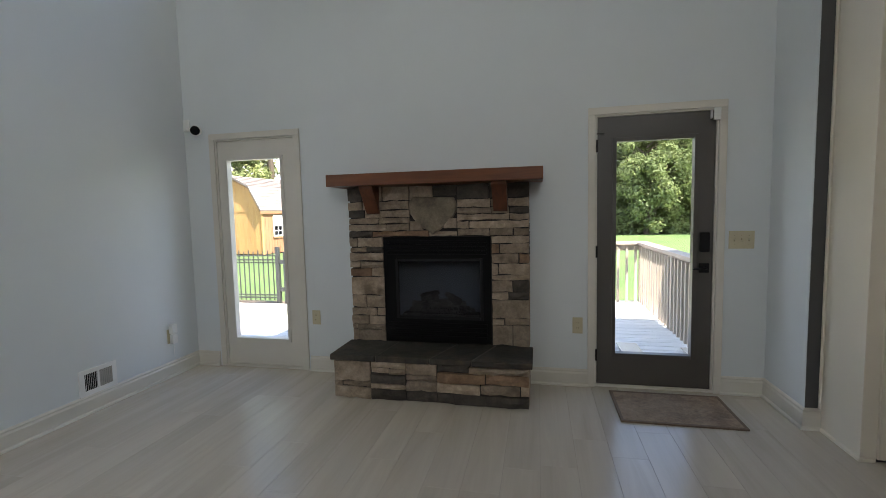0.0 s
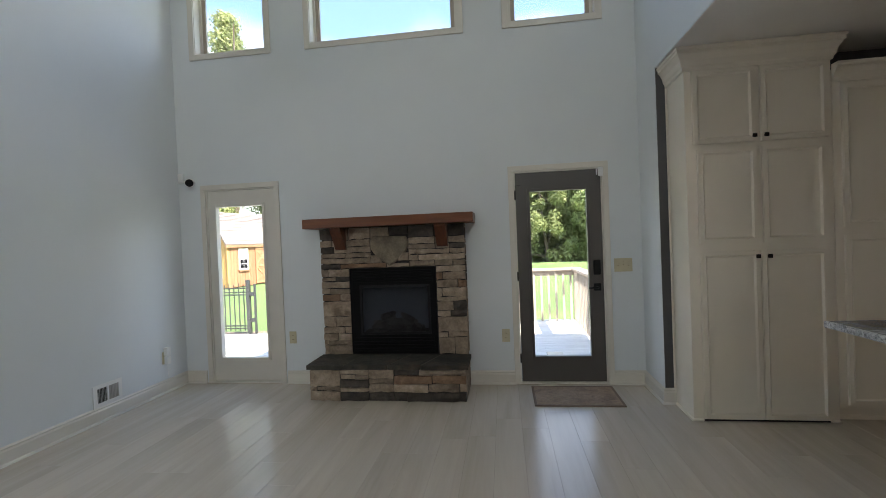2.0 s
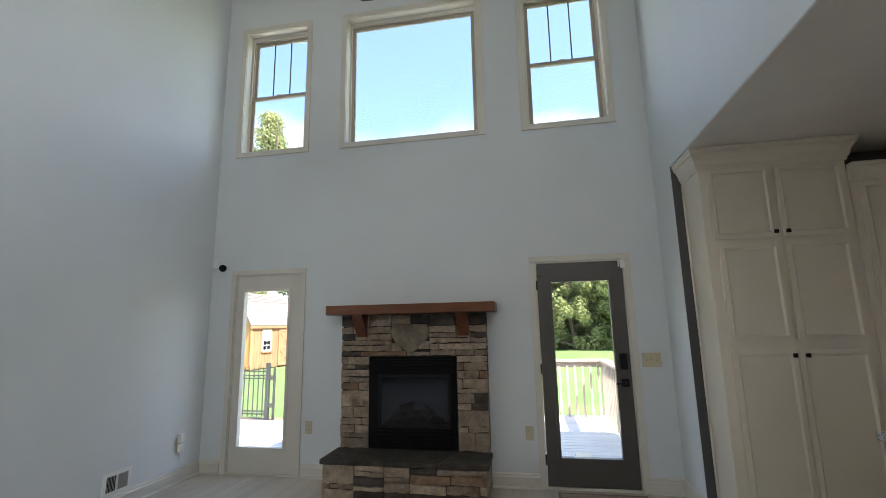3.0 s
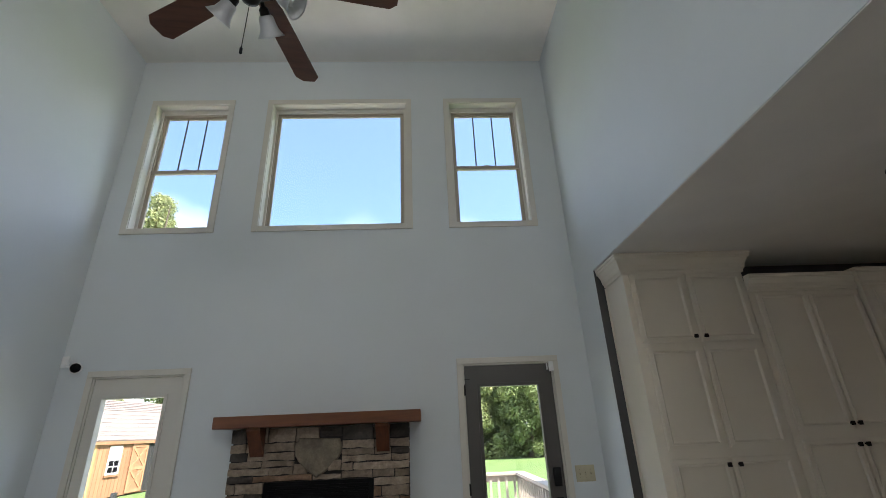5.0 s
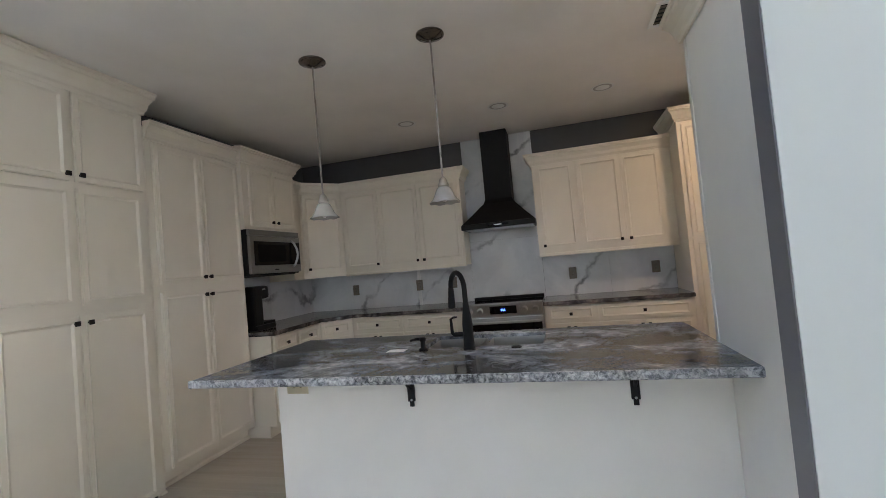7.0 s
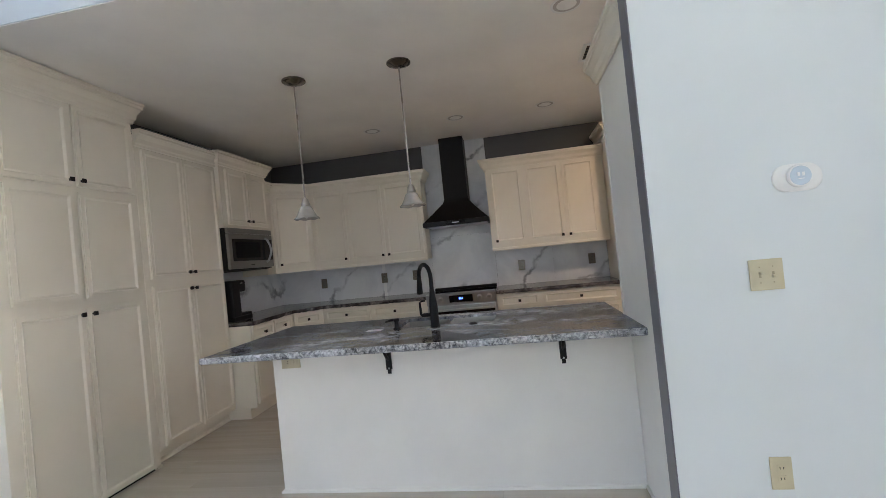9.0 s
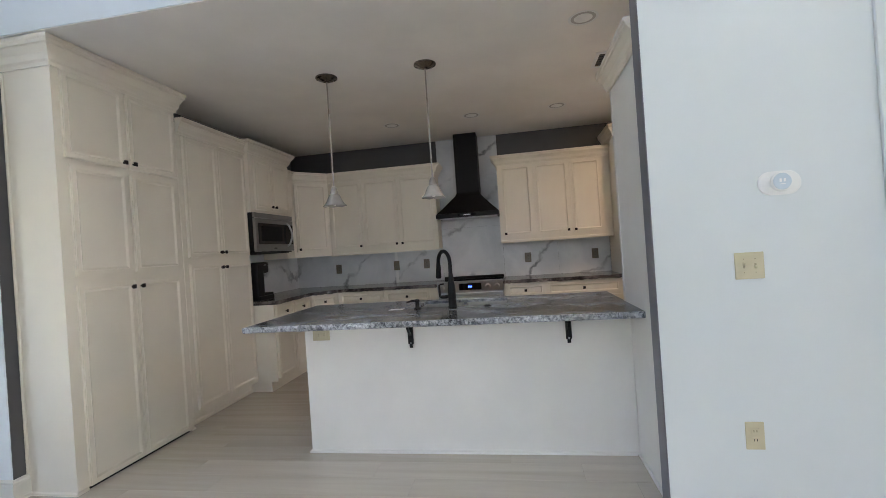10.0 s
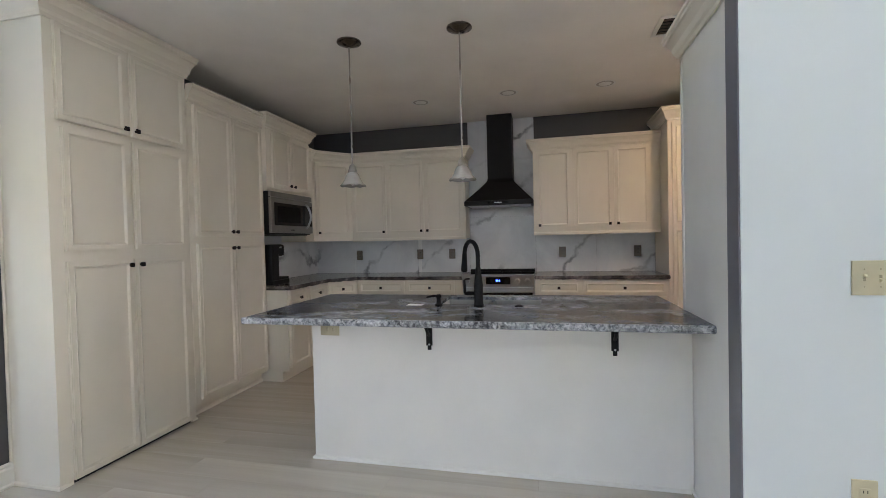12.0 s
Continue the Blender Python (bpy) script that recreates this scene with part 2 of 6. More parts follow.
BLACK.node_tree.nodes["Principled BSDF"].inputs["Specular IOR Level"].default_value = 0.2
MATTE = plain("matte_black", (0.004, 0.004, 0.0045), 0.6)
MATTE.node_tree.nodes["Principled BSDF"].inputs["Specular IOR Level"].default_value = 0.12
BLACKGLOSS = plain("black_glass", (0.006, 0.006, 0.008), 0.06)
BLACKGLOSS.node_tree.nodes["Principled BSDF"].inputs["Specular IOR Level"].default_value = 0.25
BRONZE = plain("dark_bronze", (0.02, 0.017, 0.015), 0.35, 0.7)
NICKEL = plain("brushed_nickel", (0.42, 0.39, 0.36), 0.28, 1.0)
DARKSTEEL = plain("dark_stainless", (0.27, 0.262, 0.252), 0.3, 1.0, 0.06, 60)
STEEL = plain("stainless_steel", (0.46, 0.465, 0.475), 0.34, 1.0, 0.05, 60)
SINKSTEEL = plain("satin_steel", (0.50, 0.495, 0.485), 0.42, 1.0, 0.05, 40)
ALMOND = plain("almond_plastic", (0.54, 0.48, 0.33), 0.35)
ALMOND_DARK = plain("almond_socket", (0.30, 0.26, 0.17), 0.4)
TAUPE = plain("taupe_plate", (0.16, 0.135, 0.11), 0.35, 0.3)
WHITE = plain("white_plastic", (0.78, 0.78, 0.77), 0.35, 0, 0.03)
DARKSLOT = plain("dark_slot", (0.01, 0.01, 0.01), 0.8)
OPAL = plain("opal_glass", (0.68, 0.67, 0.65), 0.25, 0, 0.05, 30)
OPAL.node_tree.nodes["Principled BSDF"].inputs["Transmission Weight"].default_value = 0.5
FANGLASS = plain("frosted_bell_glass", (0.86, 0.86, 0.86), 0.3, 0, 0.04, 30)
FANGLASS.node_tree.nodes["Principled BSDF"].inputs["Transmission Weight"].default_value = 0.35
PANE = glassy("window_glass")
FIREGLASS = glassy("fire_glass", (0.50, 0.51, 0.54), 0.014)
LOG = stony("ceramic_log", (0.30, 0.26, 0.22), (0.72, 0.66, 0.58))
MAT = stony("coir", (0.42, 0.285, 0.185), (0.60, 0.44, 0.305), (0.26, 0.18, 0.125))
MATEDGE = plain("mat_border", (0.20, 0.14, 0.10), 0.9, 0, 0.2, 60)
GRASS = lawn()
CONCRETE = plain("concrete", (0.60, 0.575, 0.53), 0.9, 0, 0.1, 3)
DECK = wooden("deck_board", [(0.3, (0.53, 0.50, 0.475)), (0.7, (0.66, 0.63, 0.60))], 0, 0.8, 12, 0.06, 0.3)
RAILW = wooden("rail_wood", [(0.3, (0.36, 0.30, 0.25)), (0.7, (0.48, 0.41, 0.35))], 2, 0.8, 12, 0.05, 0.3)
# side wood darker, gable wood yellower: sun on the gable put into colour
CEDAR = wooden("shed_siding", [(0.25, (0.15, 0.066, 0.032)), (0.55, (0.23, 0.11, 0.056)), (0.8, (0.31, 0.165, 0.092))], 2, 0.8, 8, 0.08, 0.3)
SUNLIT_WOOD = wooden("shed_gable_sunlit", [(0.25, (0.25, 0.125, 0.042)), (0.55, (0.37, 0.205, 0.075)), (0.8, (0.44, 0.265, 0.11))], 2, 0.8, 8, 0.08, 0.3)
SHEDTRIM = wooden("shed_trim", [(0.25, (0.20, 0.095, 0.045)), (0.6, (0.30, 0.155, 0.08)), (0.85, (0.38, 0.215, 0.12))], 2, 0.8, 8, 0.08, 0.3)
SHINGLE = stony("roof_shingle", (0.062, 0.058, 0.058), (0.125, 0.118, 0.118))
SHEDROOF = stony("shed_shingle", (0.115, 0.096, 0.09), (0.205, 0.175, 0.165))
FENCE = plain("fence_iron", (0.022, 0.024, 0.024), 0.5)
BARK = stony("bark", (0.05, 0.035, 0.025), (0.13, 0.10, 0.075))
LEAF = [leafy("leaves_mid", (0.125, 0.165, 0.06), (0.195, 0.25, 0.095)), leafy("leaves_light", (0.15, 0.185, 0.068), (0.24, 0.28, 0.11)),
        leafy("pine_needles", (0.10, 0.125, 0.045), (0.27, 0.31, 0.14))]
SOIL = plain("mulch", (0.12, 0.09, 0.07), 0.95, 0, 0.3, 14)
SIDING = painted("house_siding", (0.45, 0.44, 0.42), 0.7)
BLUE = glowing("blue_digits", (0.05, 0.12, 1.0), 0.7)
WARM = glowing("warm_lamp", (1.0, 0.70, 0.44), 22)
BULB = plain("frosted_bulb", (0.8, 0.8, 0.78), 0.3)

# ---- building helpers ----
def thing(name, at, label, category, group="", kind=""):
    ob = new(name)
    ob.location, ob.empty_display_size = at, 0.1
    return tagged(ob, label, category, group, kind)


def origin(ob):
    v = Vector((0, 0, 0))
    while ob:
        v += ob.location
        ob = ob.parent
    return v


def part(name, bm, material, parent, label="", smooth=False):
    """Links a bmesh in world coordinates as one mesh under a thing or a part."""
    me = bpy.data.meshes.new(name)
    if parent:
        bmesh.ops.translate(bm, verts=bm.verts, vec=-origin(parent))
    bm.to_mesh(me)
    bm.free()
    me.materials.append(material)
    if smooth:
        me.polygons.foreach_set("use_smooth", [True] * len(me.polygons))
    ob = new(name, me)
    ob.parent = parent
    return tagged(ob, label)


def structure(name, bm, material, label, category):
    return tagged(part(name, bm, material, None), label, category, kind="structure")


def box(bm, x0, x1, y0, y1, z0, z1, bevel=0.0, m=None):
    vs = [bm.verts.new((x, y, z)) for x in (min(x0, x1), max(x0, x1)) for y in (min(y0, y1), max(y0, y1)) for z in (min(z0, z1), max(z0, z1))]
    fs = [bm.faces.new([vs[i] for i in q]) for q in ((0, 1, 3, 2), (4, 6, 7, 5), (0, 4, 5, 1), (2, 3, 7, 6), (0, 2, 6, 4), (1, 5, 7, 3))]
    if bevel:
        es = list({e for f in fs for e in f.edges})
        out = bmesh.ops.bevel(bm, geom=es, offset=bevel, segments=2, profile=0.6, affect="EDGES")
        vs = list({v for v in out["verts"]} | {v for v in vs if v.is_valid})
    if m:
        bmesh.ops.transform(bm, matrix=m, verts=[v for v in vs if v.is_valid])
    return vs


def boxed(*a, **k):
    bm = bmesh.new()
    box(bm, *a, **k)
    return bm


def lathe(bm, prof, m, n=20):
    """A turned shape: prof is (radius, height) from below."""
    rings = []
    for r, h in prof:
        rings.append([bm.verts.new(m @ Vector((r * math.cos(2 * math.pi * i / n), r * math.sin(2 * math.pi * i / n), h))) for i in range(n)])
    for a, b in zip(rings, rings[1:]):
        for i in range(n):
            bm.faces.new((a[i], a[(i + 1) % n], b[(i + 1) % n], b[i]))
    for ring, flip in ((rings[0], True), (rings[-1], False)):
        bm.faces.new(ring[::-1] if flip else ring)
    return bm


def turned(prof, m, n=20):
    return lathe(bmesh.new(), prof, m, n)


def tube(bm, pts, radii, n=10):
    """A round tube through points."""
    pts = [Vector(p) for p in pts]
    rings, up = [], Vector((0.3, 0.5, 0.8)).normalized()
    for i, p in enumerate(pts):
        d = (pts[min(i + 1, len(pts) - 1)] - pts[max(i - 1, 0)]).normalized()
        a = d.cross(up).normalized()
        up = a.cross(d)
        r = radii[i] if isinstance(radii, (list, tuple)) else radii
        rings.append([bm.verts.new(p + r * (math.cos(2 * math.pi * k / n) * a + math.sin(2 * math.pi * k / n) * up)) for k in range(n)])
    for a, b in zip(rings, rings[1:]):
        for k in range(n):
            bm.faces.new((a[k], a[(k + 1) % n], b[(k + 1) % n], b[k]))
    bm.faces.new(rings[0][::-1]), bm.faces.new(rings[-1])
    bmesh.ops.recalc_face_normals(bm, faces=bm.faces)
    return bm


def sweep(bm, prof, path, side=1):
    """A moulding: prof is (out, up); path is (x, y, z); out lies to the right of the way for side 1."""
    path = [Vector(p) for p in path]
    rings = []
    for i, p in enumerate(path):
        ds = []
        if i > 0:
            ds.append((path[i] - path[i - 1]).normalized())
        if i < len(path) - 1:
            ds.append((path[i + 1] - path[i]).normalized())
        ns = [Vector((d.y, -d.x, 0)) * side for d in ds]
        nn = ns[0] if len(ns) == 1 else (ns[0] + ns[1]) / (1 + ns[0].dot(ns[1]))
        rings.append([bm.verts.new(p + nn * o + Vector((0, 0, u))) for o, u in prof])
    k = len(prof)
    for a, b in zip(rings, rings[1:]):
        for j in range(k):
            bm.faces.new((a[j], a[(j + 1) % k], b[(j + 1) % k], b[j]))
    bm.faces.new(rings[0]), bm.faces.new(rings[-1][::-1])
    bmesh.ops.recalc_face_normals(bm, faces=bm.faces)
    return bm


def holed(bm, a0, a1, z0, z1, holes, make):
    """Fills a wall's face a0..a1, z0..z1 with blocks, but for the holes (a0, a1, z0, z1)."""
    cuts = sorted({a0, a1, *[h[0] for h in holes], *[h[1] for h in holes]})
    for p, q in zip(cuts, cuts[1:]):
        z = z0
        for h in sorted((h for h in holes if h[0] < (p + q) / 2 < h[1]), key=lambda h: h[2]):
            if h[2] > z:
                make(bm, p, q, z, h[2])
            z = h[3]
        if z < z1:
            make(bm, p, q, z, z1)


def plate(name, at, face, w, h, label, kind="outlet", material=None, dark=None):
    """A wall plate. face is 'x-', 'y-' or 'x+': the way it looks."""
    rot = {"y-": 0, "x-": -90, "x+": 90}[face]
    m = Matrix.Translation(at) @ pose(0, 0, 0, 0, 0, rot)
    t = thing(name, at, label, "switch" if kind == "switch" else "outlet")
    material, dark = material or ALMOND, dark or ALMOND_DARK
    part("cover_plate", boxed(-w / 2, w / 2, -0.007, 0, -h / 2, h / 2, bevel=0.003, m=m), material, t)
    if kind == "switch":
        k = round((w - 0.07) / 0.046) + 1
        for i in range(k):
            x = (i - (k - 1) / 2) * 0.046
            up = 1 if i % 2 == 0 else -1
            part("toggle_slot", boxed(x - 0.004, x + 0.004, -0.0078, -0.0065, -0.0105, 0.0105, m=m), dark, t)
            part("toggle", boxed(-0.0045, 0.0045, -0.019, -0.006, -0.005, 0.005, bevel=0.002, m=m @ pose(x, 0, 0.002 * up, -24 * up, 0, 0)), material, t)
            for s in (-1, 1):
                part("screw", boxed(x - 0.002, x + 0.002, -0.0080, -0.0065, s * 0.030 - 0.002, s * 0.030 + 0.002, bevel=0.0007, m=m), dark, t)
    else:
        for s in (-1, 1):
            c = Matrix.Identity(4) if h > w else pose(0, 0, 0, 0, 90, 0)
            sock = part("socket", boxed(-0.016, 0.016, -0.009, -0.006, s * 0.020 - 0.013, s * 0.020 + 0.013, bevel=0.001, m=m @ c), material, t)
            bm = bmesh.new()
            for dx in (-0.006, 0.006):
                box(bm, dx - 0.0012, dx + 0.0012, -0.0098, -0.0088, s * 0.020 - 0.003, s * 0.020 + 0.006, m=m @ c)
            part("slots", bm, DARKSLOT, sock)
    return t


# ---- the large structure ----
KN, KX, KH, NIB = 3.27, 5.43, 2.74, -0.36
WT = 0.17
SIDE = (-2.53, -1.755, 0.0, 2.045)
MAIN = (0.69, 1.51, 0.0, 2.045)
WINS = [(-2.575, -1.785), (-1.295, 0.205), (0.695, 1.495)]
W0, W1 = 3.473, 5.008

bm = bmesh.new()
holed(bm, XL - 0.12, XR + 0.1, -0.6, HC + 0.1, [SIDE[:2] + (0.0, 2.045), MAIN[:2] + (0.0, 2.045)] + [(a, b, W0, W1) for a, b in WINS],
      lambda bm, p, q, z, y: box(bm, p, q, YN, YN + WT, z, y))
structure("wall_north", bm, WALL, "tall pale grey painted wall with fireplace and windows", "wall")
bm = bmesh.new()
# unseen opening added to let ground light into the room
holed(bm, YS - 0.1, YN, -0.6, HC + 0.1, [(0.52, 1.1, 0.02, 2.06)], lambda bm, p, q, z, y: box(bm, XL - 0.12, XL, p, q, z, y))
structure("wall_west", bm, WALL, "tall pale painted side wall of the living room", "wall")
bm = bmesh.new()
# the high opening is unseen, added for the fill lamp
holed(bm, YS - 0.1, NIB - 0.005, -0.6, HC + 0.1, [(-4.5, -2.3, 3.45, 5.05)], lambda bm, p, q, z, y: box(bm, XR, XR + 0.1, p, q, z, y))
box(bm, XR, XR + 0.1, NIB - 0.005, KN + 0.005, KH + 0.005, HC + 0.1)
box(bm, XR, XR + 0.1, KN + 0.005, YN - 0.001, -0.6, HC + 0.1)
structure("wall_east", bm, WALL, "tall pale painted wall with a wide kitchen opening", "wall")
structure("wall_south", boxed(XL, XR, YS - 0.15, YS, -0.6, HC + 0.1), WALL, "pale painted rear wall of the living room", "wall")
structure("ceiling", boxed(XL - 0.12, XR + 0.1, YS - 0.15, YN + WT, HC, HC + 0.15), CEIL, "flat white painted living room ceiling", "ceiling")
bm = boxed(XL - 0.5, XR + 4.0, -1.95, YN + 0.45, HC + 0.16, HC + 0.4)
# overhang to x 3.6 is added to keep sun off the east opening
box(bm, XL - 0.5, 3.6, YS - 0.5, -1.951, HC + 0.16, HC + 0.4)
structure("roof", bm, SHINGLE, "shingled roof over the house", "roof")
# added slab outside: blocks the sky, so mostly ground bounce gets in
structure("west_sky_screen", boxed(XL - 3.2, XL - 0.125, -1.8, 2.0, 2.2, 2.35), SIDING, "unseen slab added to keep sky light out of the west opening", "roof")
structure("wall_kitchen_north", boxed(XR + 0.004, KX + 0.1, KN, YN + WT - 0.003, -0.6, KH + 0.1), GREY, "dark grey painted kitchen wall", "wall")
structure("wall_kitchen_east", boxed(KX, KX + 0.12, -1.9, KN - 0.001, -0.6, KH + 0.1), GREY, "dark grey painted kitchen wall behind the cabinets", "wall")
bm = bmesh.new()
# small unseen opening added to brighten the kitchen with sun and sky
holed(bm, XR + 0.004, KX, -0.6, KH + 0.1, [(3.0, 3.5, 1.2, 1.72)], lambda bm, p, q, z, y: box(bm, p, q, -1.9, -1.78, z, y))
structure("wall_kitchen_south", bm, GREY, "dark grey painted kitchen wall", "wall")
# wall end lightened by colour to show the light it catches
structure("wall_kitchen_stub", boxed(XR + 0.004, XR + 0.108, -1.78, NIB, -0.6, KH + 0.1), LIT_GREY, "grey kitchen wall end, coloured lighter for the window light on it", "wall")
structure("ceiling_kitchen", boxed(XR + 0.005, KX, -1.78, KN, KH, KH + 0.12), CEIL, "smooth white painted kitchen ceiling", "ceiling")
structure("upper_storey", boxed(XR + 0.11, KX + 0.12, -1.9, YN + WT, KH + 0.13, HC + 0.1), SIDING, "sided upper storey above the kitchen", "house wall")

floor = structure("floor", boxed(XL - 0.1, KX + 0.1, YS - 0.1, YN + 0.1, -0.12, -0.004), GAP, "pale washed wood plank floor", "floor")

# baseboards
BASE = [(0, 0), (0.016, 0), (0.016, 0.095), (0.010, 0.108), (0.012, 0.118), (0.004, 0.130), (0, 0.130)]
SHOE = [(0.016, 0), (0.030, 0), (0.028, 0.010), (0.016, 0.018)]
def baseboard(path, side=1):
    bm = sweep(bmesh.new(), BASE, path, side)
    ob = structure("baseboard", bm, TRIM, "cream painted moulded baseboard", "baseboard")
    part("shoe_moulding", sweep(bmesh.new(), SHOE, path, side), TRIM, ob)
baseboard([(XL, YS, 0), (XL, YN, 0), (-2.605, YN, 0)])
baseboard([(-1.69, YN, 0), (-1.225, YN, 0)])
baseboard([(0.21, YN, 0), (0.645, YN, 0)])
baseboard([(1.555, YN, 0), (XR, YN, 0), (XR, KN, 0), (1.945, KN, 0)])
baseboard([(XR, -0.9, 0), (XR, YS, 0)])

structure("trim", boxed(XR - 0.018, XR - 0.001, -1.40, -1.292, 0.0, 2.75, bevel=0.004), WALL, "pale painted upright casing on the white wall", "trim")

# ---- upper windows ----
def casing(bm, a0, a1, z0, z1, w=0.06, y=YN, t=0.018, sill=True):
    for p, q, r, s in ((a0 - w, a0, z0 - (w if sill else 0), z1), (a1, a1 + w, z0 - (w if sill else 0), z1), (a0 - w, a1 + w, z1, z1 + w)):
        box(bm, p, q, y - t, y, r, s, 0.004)
    if sill:
        box(bm, a0, a1, y - t, y, z0 - w, z0, 0.004)
    return bm

for i, (a, b) in enumerate(WINS):
    wide = i == 1
    win = tagged(new("window_%d" % (i + 1)), "fixed clear picture window high in the wall" if wide else "cream double-hung window with two muntins in the upper sash", "window", kind="structure")
    win.location = ((a + b) / 2, YN, W0)
    part("casing", casing(bmesh.new(), a, b, W0, W1), TRIM, win)
    fr = bmesh.new()
    f, head, y0, y1 = 0.030, 0.055, YN + 0.085, YN + 0.16
    for p, q, u, v in ((a, a + f, W0, W1), (b - f, b, W0, W1), (a + f, b - f, W0, W0 + 0.026), (a + f, b - f, W1 - head, W1)):
        box(fr, p, q, y0, y1, u, v, 0.003)
    part("window_frame", fr, TRIM, win)
    step = bmesh.new()
    for p, q, u, v in ((a + f, a + f + 0.010, W0 + 0.026, W1 - head), (b - f - 0.010, b - f, W0 + 0.026, W1 - head), (a + f + 0.010, b - f - 0.010, W1 - head - 0.010, W1 - head)):
        box(step, p, q, y0 + 0.014, y1 - 0.02, u, v, 0.002)
    part("glazing_stop", step, SASH, win)
    lin = bmesh.new()
    for p, q, u, v in ((a, a + 0.006, W0, W1), (b - 0.006, b, W0, W1), (a + 0.006, b - 0.006, W0, W0 + 0.006), (a + 0.006, b - 0.006, W1 - 0.006, W1)):
        box(lin, p, q, YN - 0.004, y0, u, v)
    part("reveal_lining", lin, TRIM, win)
    zm, g = 4.197, 0.030
    i0, i1, k0, k1 = a + f + 0.010, b - f - 0.010, W0 + 0.026, W1 - head - 0.010
    spans = ((k0, k1, 0.120),) if wide else ((k0, zm + 0.012, 0.112), (zm - 0.012, k1, 0.138))
    for u, v, y in spans:
        sash = bmesh.new()
        for p, q, c, d in ((i0, i0 + g, u, v), (i1 - g, i1, u, v), (i0 + g, i1 - g, u, u + g), (i0 + g, i1 - g, v - g, v)):
            box(sash, p, q, YN + y - 0.012, YN + y + 0.012, c, d, 0.003)
        sa = part("sash", sash, SASH, win)
        pane = part("pane", boxed(i0 + g, i1 - g, YN + y - 0.002, YN + y + 0.002, u + g, v - g), PANE, sa)
        pane.visible_shadow = False
    if not wide:
        part("meeting_rail", boxed(i0, i1, y0 - 0.004, y0 + 0.014, zm - 0.032, zm + 0.010, bevel=0.004), SASH, win)
        part("sash_lock", boxed((a + b) / 2 - 0.03, (a + b) / 2 + 0.03, y0 - 0.004, y0 + 0.012, zm + 0.0105, zm + 0.022, bevel=0.004), SASH, win)
        for k in (1, 2):
            x = i0 + g + (i1 - i0 - 2 * g) * k / 3
            part("muntin", boxed(x - 0.007, x + 0.007, YN + 0.128, YN + 0.1355, zm + 0.018, k1 - g), TAUPE, win)

# ---- doors of the north wall ----
def glazed_door(name, span, slab_mat, glass, label):
    a, b, z0, z1 = span
    d = tagged(new(name), label, "door", kind="structure")
    d.location = ((a + b) / 2, YN, 0)
    part("casing", casing(bmesh.new(), a, b, z0, z1, 0.052, sill=False), TRIM, d)
    jamb = bmesh.new()
    for p, q, r, s in ((a, a + 0.014, z0, z1), (b - 0.014, b, z0, z1), (a + 0.014, b - 0.014, z1 - 0.014, z1), (a + 0.014, b - 0.014, z0, z0 + 0.02)):
        box(jamb, p, q, YN - 0.003, YN + WT - 0.01, r, s)
    part("jamb", jamb, TRIM, d)
    p, q, r, s = a + 0.017, b - 0.017, 0.024, z1 - 0.017
    g0, g1, h0, h1 = glass
    slab = bmesh.new()
    holed(slab, p, q, r, s, [glass], lambda bm, u, v, w, x: box(bm, u, v, YN + 0.004, YN + 0.048, w, x))
    sl = part("slab", slab, slab_mat, d)
    rim = bmesh.new()
    for u, v, w, x in ((g0 - 0.022, g0 + 0.006, h0 - 0.022, h1 + 0.022), (g1 - 0.006, g1 + 0.022, h0 - 0.022, h1 + 0.022), (g0 + 0.006, g1 - 0.006, h0 - 0.022, h0 + 0.006), (g0 + 0.006, g1 - 0.006, h1 - 0.006, h1 + 0.022)):
        box(rim, u, v, YN - 0.008, YN + 0.055, w, x, 0.004)
    part("glass_stop", rim, slab_mat, sl)
    pane = part("pane", boxed(g0 + 0.004, g1 - 0.004, YN + 0.024, YN + 0.028, h0 + 0.004, h1 - 0.004), PANE, sl)
    pane.visible_shadow = False
    return d, sl

side, sl = glazed_door("door_1", SIDE, TRIM, (-2.425, -1.895, 0.262, 1.866), "cream fixed full-glass door beside the fireplace")
main, sl = glazed_door("door_2", MAIN, DOORP, (0.832, 1.366, 0.262, 1.852), "dark brown closed full-glass exterior door")
lock = part("deadbolt_keypad", boxed(1.402, 1.468, YN - 0.024, YN + 0.003, 1.035, 1.178, bevel=0.012), BLACK, main, "black electronic deadbolt")
han = part("door_handle", boxed(1.402, 1.468, YN - 0.012, YN + 0.003, 0.885, 0.955, bevel=0.006), BLACK, main, "black lever handle")
bm = tube(bmesh.new(), [(1.435, YN, 0.92), (1.435, YN - 0.05, 0.92), (1.42, YN - 0.058, 0.92), (1.345, YN - 0.058, 0.917)], [0.010, 0.010, 0.009, 0.007], 10)
part("lever", bm, BLACK, han, smooth=True)
for z in (0.25, 1.04, 1.82):
    part("hinge", turned([(0.007, -0.045), (0.008, -0.04), (0.008, 0.04), (0.007, 0.045)], Matrix.Translation((0.702, YN - 0.008, z)), 10), BRONZE, main)
part("latch", boxed(0.700, 0.752, YN - 0.008, YN + 0.003, 1.905, 1.913, bevel=0.002), BRONZE, main)
s = thing("door_sensor", (1.49, YN - 0.02, 1.95), "small white door contact sensor on the casing", "sensor")
part("housing", boxed(1.468, 1.512, YN - 0.04, YN - 0.019, 1.955, 2.04, bevel=0.006), WHITE, s)
part("magnet", boxed(1.455, 1.465, YN - 0.018, YN + 0.003, 1.97, 2.03, bevel=0.003), WHITE, s)

